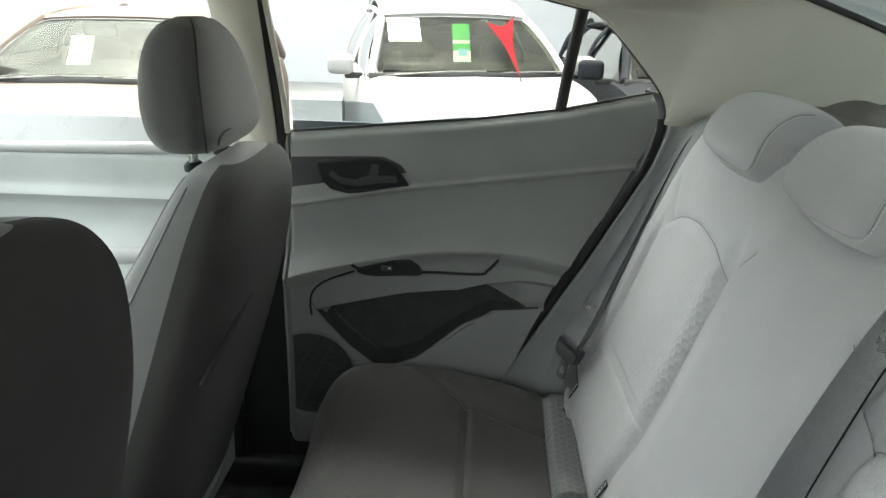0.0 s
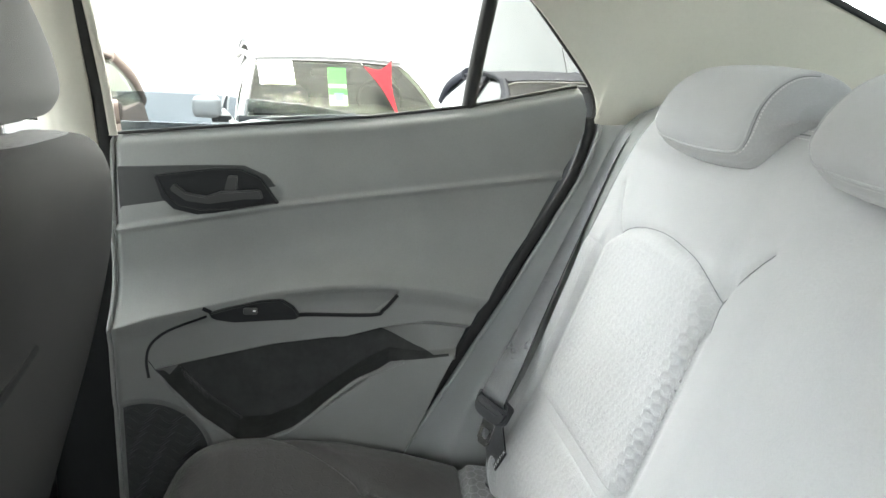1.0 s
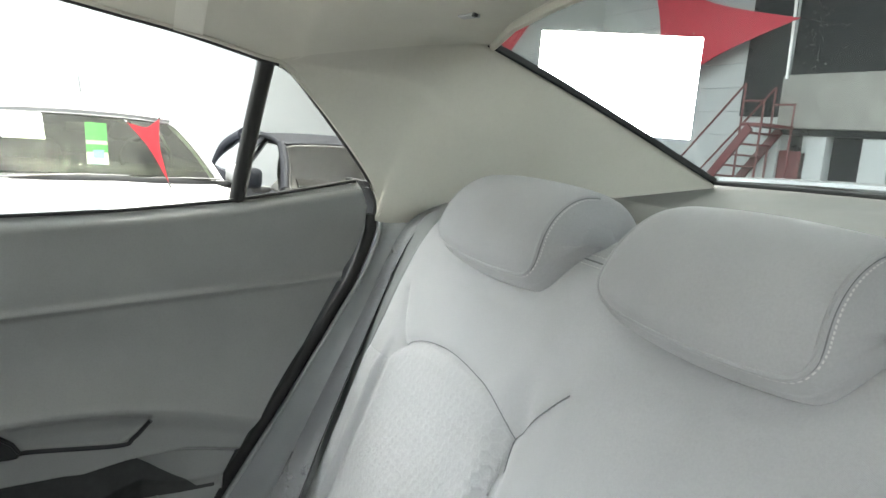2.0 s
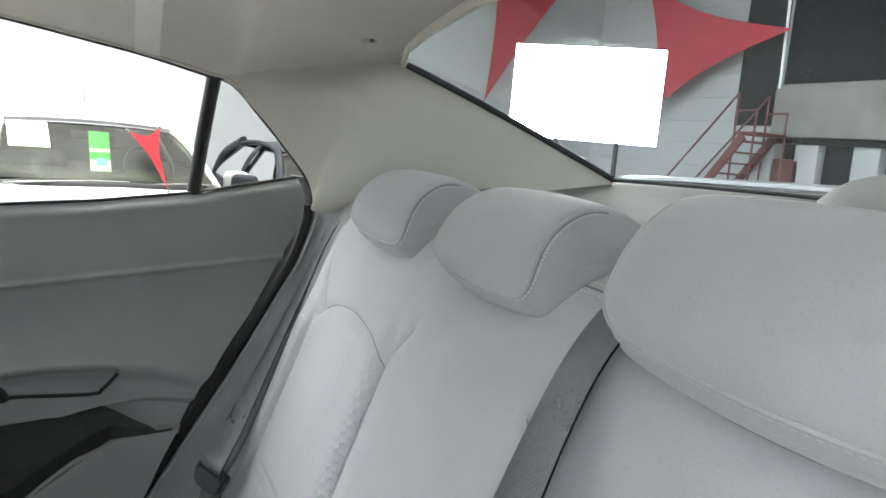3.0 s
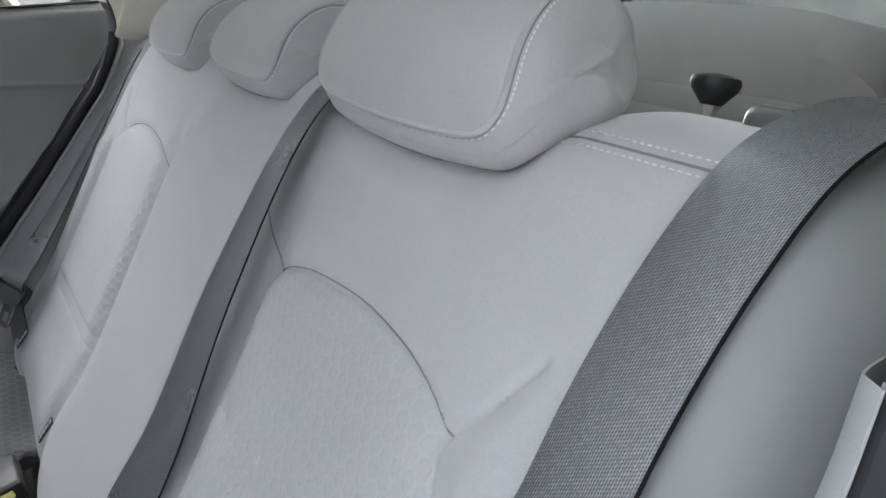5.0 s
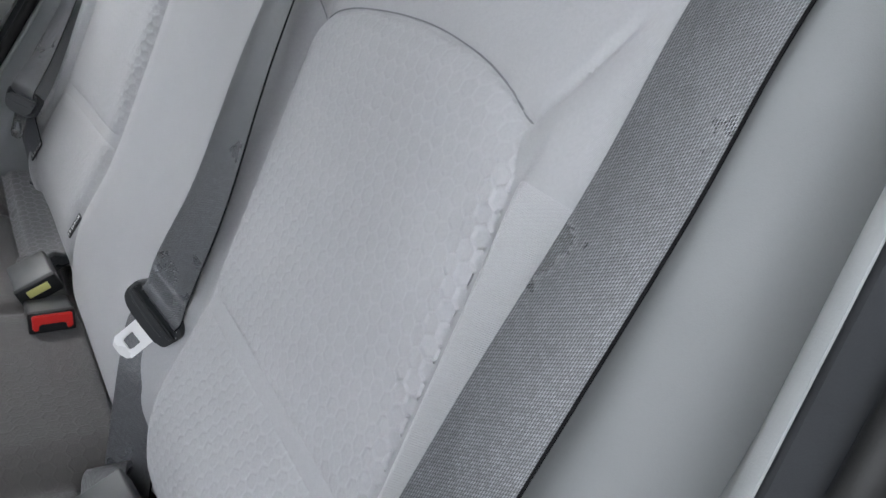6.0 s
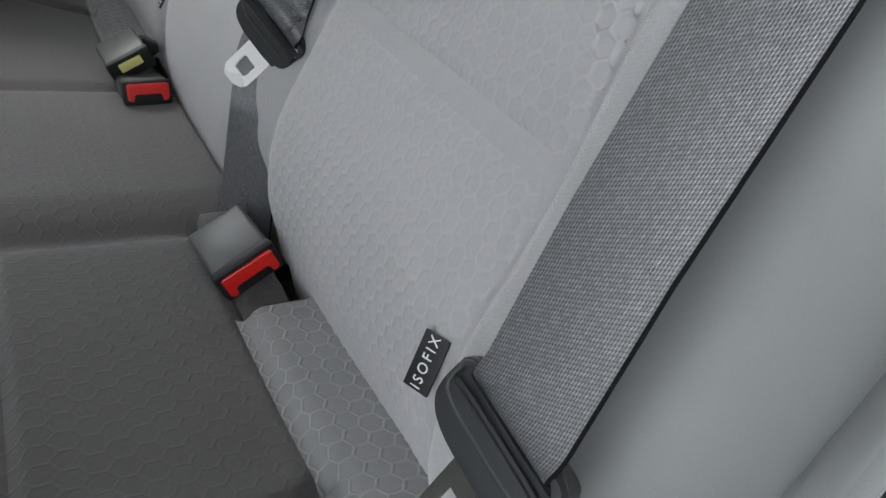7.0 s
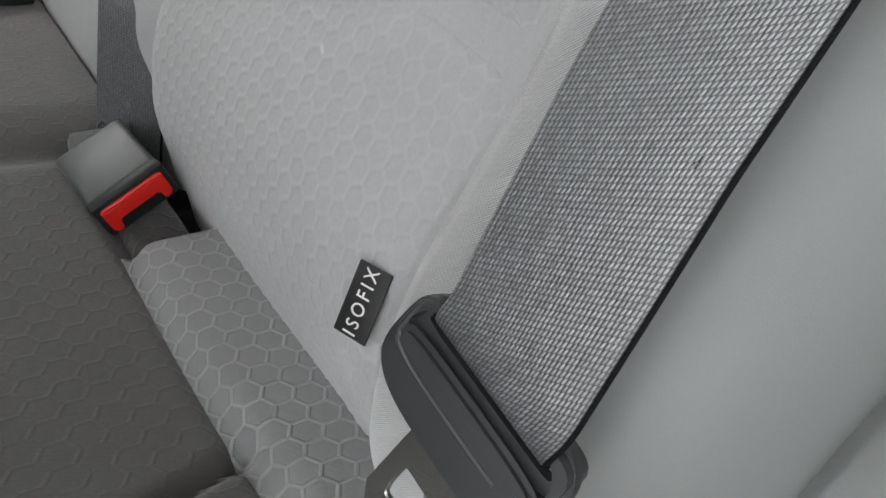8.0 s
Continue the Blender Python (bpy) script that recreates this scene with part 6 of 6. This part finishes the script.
def build_sail(name, label, corners, sag, cloth_kind):
    """A stretched fabric sail: a few tips with hollow edges between them."""
    item = thing(name, label, "fabric sail", "red fabric sails")
    tips = [np.array(p, float) for p in corners]
    mid = sum(tips) / len(tips)
    n = 24
    edge = []
    for p, q in zip(tips, tips[1:] + tips[:1]):
        for t in np.linspace(0, 1, n, endpoint=False):
            e = p * (1 - t) + q * t
            edge.append(e + (mid - e) * sag * 4 * t * (1 - t))
    edge = np.array(edge)
    v = np.stack([edge * f + mid * (1 - f) for f in np.linspace(1, 0.02, 12)], 1)
    v = np.concatenate([v, v[:1]], 0)
    part("sail_cloth", sheet("sail_cloth", v, 0.004), cloth_kind, item)
    for p in tips:
        if p[0] > 13:
            end = p + np.array([0.16, 0, 0])
        else:
            end = np.array([p[0], -9.06, p[2]]) if p[1] < -5 else p + (p - mid) * 0.12
        part("cord", sweep("cord", [p, end], 0.008, sides=6), M_RUBBER, item)


build_sail("fabric_sail", "red stretched fabric sail with a long tip", [(11.1, -8.7, 1.90), (7.95, -8.7, 3.12), (11.5, -8.7, 4.25)], 0.22, M_FLAG)
build_sail("fabric_sail", "narrow red fabric sail hanging down the wall", [(13.3, -6.37, 1.95), (13.3, -8.6, 5.15), (13.3, -6.3, 5.15)], 0.16, M_FLAG)
# small red triangle set before the white car's windscreen
build_sail("red_triangle", "small red triangle before the car windscreen", [(5.40, -0.105, 0.980), (5.40, 0.105, 0.935), (4.90, -0.160, 0.570)], 0.34, M_TRIANGLE)


def build_walls():
    wall = thing("wall_rear", "white boarded wall of showroom building", "wall", kind="structure")
    part("wall_core", block((25.0, 0.3, 7.0), pose(20.85, -9.25, 3.0), 0), M_WALL, wall)
    for k in range(18):
        part("siding_board", block((25.0, 0.05, 0.381), pose(20.85, -9.07, -0.3 + k * 0.385), 0.006, 1), M_WALL, wall)
    office = thing("office_building", "showroom office with dark upper glazing over white band", "building")
    part("upper_wall", block((18.0, 0.3, 0.78), pose(-0.65, -9.1, 1.97), 0.02), M_BAND, office)
    part("upper_glazing", block((18.0, 0.2, 4.2), pose(-0.62, -9.2, 4.42), 0.02), M_DARKPANE, office)
    part("ground_glazing", block((18.0, 0.2, 2.2), pose(-0.66, -9.35, 0.5), 0.02), M_DARKPANE, office)
    part("corner_pole", sweep("corner_pole", [(8.25, -8.92, 2.3), (8.40, -8.92, 6.5)], 0.022, sides=10), M_WHITE, office)
    for k in range(12):
        part("column", block((0.42, 0.2, 2.3), pose(7.75 - k * 1.0, -9.2, 0.45), 0.02), M_WALL, office)
    part("red_board", block((0.9, 0.1, 0.7), pose(8.3, -9.15, 0.9), 0.02), M_REDPAINT, office)
    part("low_band", block((18, 0.12, 0.12), pose(-0.66, -9.1, 1.54), 0.02), M_DARKPANE, office)
    part("side_glazing", block((0.84, 0.2, 4.8), pose(8.78, -9.1, 4.14), 0.02), M_DARKPANE, office)
    stair = thing("outdoor_stair", "red painted steel stair with handrail", "stair")
    for k in range(9):
        part("tread", block((0.24, 0.55, 0.03), pose(9.55 - k * 0.15, -8.65, 0.10 + k * 0.17), 0.006), M_REDPAINT, stair)
    for yy in (-8.95, -8.35):
        part("handrail", sweep("handrail", [(10.02, yy, 0.68), (8.45, yy, 2.18)], 0.017, sides=8), M_REDPAINT, stair)
        part("stringer", block((2.1, 0.04, 0.15), pose(8.95, yy, 0.76, 0, 48.6, 0), 0.01), M_REDPAINT, stair)
        for x, low, top in ((10.0, -0.5, 0.70), (8.45, -0.5, 2.18), (8.05, -0.5, 1.92)):
            part("post", sweep("post", [(x, yy, low), (x, yy, top)], 0.017, sides=8), M_REDPAINT, stair)
        part("landing_rail", sweep("landing_rail", [(8.45, yy, 1.92), (8.03, yy, 1.92)], 0.017, sides=8), M_REDPAINT, stair)
    part("landing", block((0.46, 0.62, 0.05), pose(8.24, -8.65, 1.58), 0.01), M_REDPAINT, stair)
    side = thing("wall_east", "tall pale plastered boundary wall", "wall", kind="structure")
    part("wall_face", block((0.3, 40.0, 7.0), pose(13.6, 10.9, 3.0), 0), M_WALL, side)
    panel = thing("blue_window", "pale blue window panes in white frame", "window")
    for k in range(3):
        part("pane", block((1.0, 0.04, 1.4), pose(14.4 + k * 1.15, -8.98, 1.0), 0.01), M_BLUE, panel)


def build_lit_panel():
    c = Vector((2.642, -2.001, 1.355))
    across = Vector((-0.48, -0.56, 0)).normalized()
    m = Matrix.Translation(c) @ Matrix((-across, Vector((0.0, 0.0, 1)), across.cross(Vector((0, 0, 1))))).transposed().to_4x4()
    panel = thing("light_panel", "glaring white lit display panel on stand", "display")
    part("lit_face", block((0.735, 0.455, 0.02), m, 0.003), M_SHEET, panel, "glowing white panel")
    for s in (-0.18, 0.12):
        foot = m @ Vector((s, 0, 0))
        part("leg", sweep("leg", [(foot.x, foot.y, 1.15), (foot.x, foot.y, float(ground_height(foot.x)))], 0.012, sides=8), M_DOOR_DARK, panel)


def build_light_blockers():
    """Unseen slabs on posts, and a wall behind the camera, added to cut skylight."""
    roof = thing("skylight_blocker", "unseen plain grey slab added to cut skylight", "ceiling", kind="structure")
    west = thing("west_blocker", "unseen low grey wall added to cut near-side light", "wall", kind="structure")
    part("wall_face", block((0.3, 17.0, 2.3), pose(-5.1, -0.7, 0.95), 0), M_BLOCKWALL, west)
    # added slab that shades the rear wall
    part("rear_blocker_slab", block((13.0, 6.4, 0.2), pose(8.9, -5.95, 5.3), 0), M_WALL, roof)
    part("blocker_slab", block((7.0, 10.8, 0.25), pose(-1.5, -3.6, 3.4), 0), M_WALL, roof)
    for x, y in ((-4.6, -8.6), (-4.6, 1.6), (1.8, -8.6)):
        part("blocker_post", block((0.2, 0.2, 4.1), pose(x, y, 1.4), 0.01), M_WALL, roof)


build_light_blockers()
build_walls()
build_lit_panel()
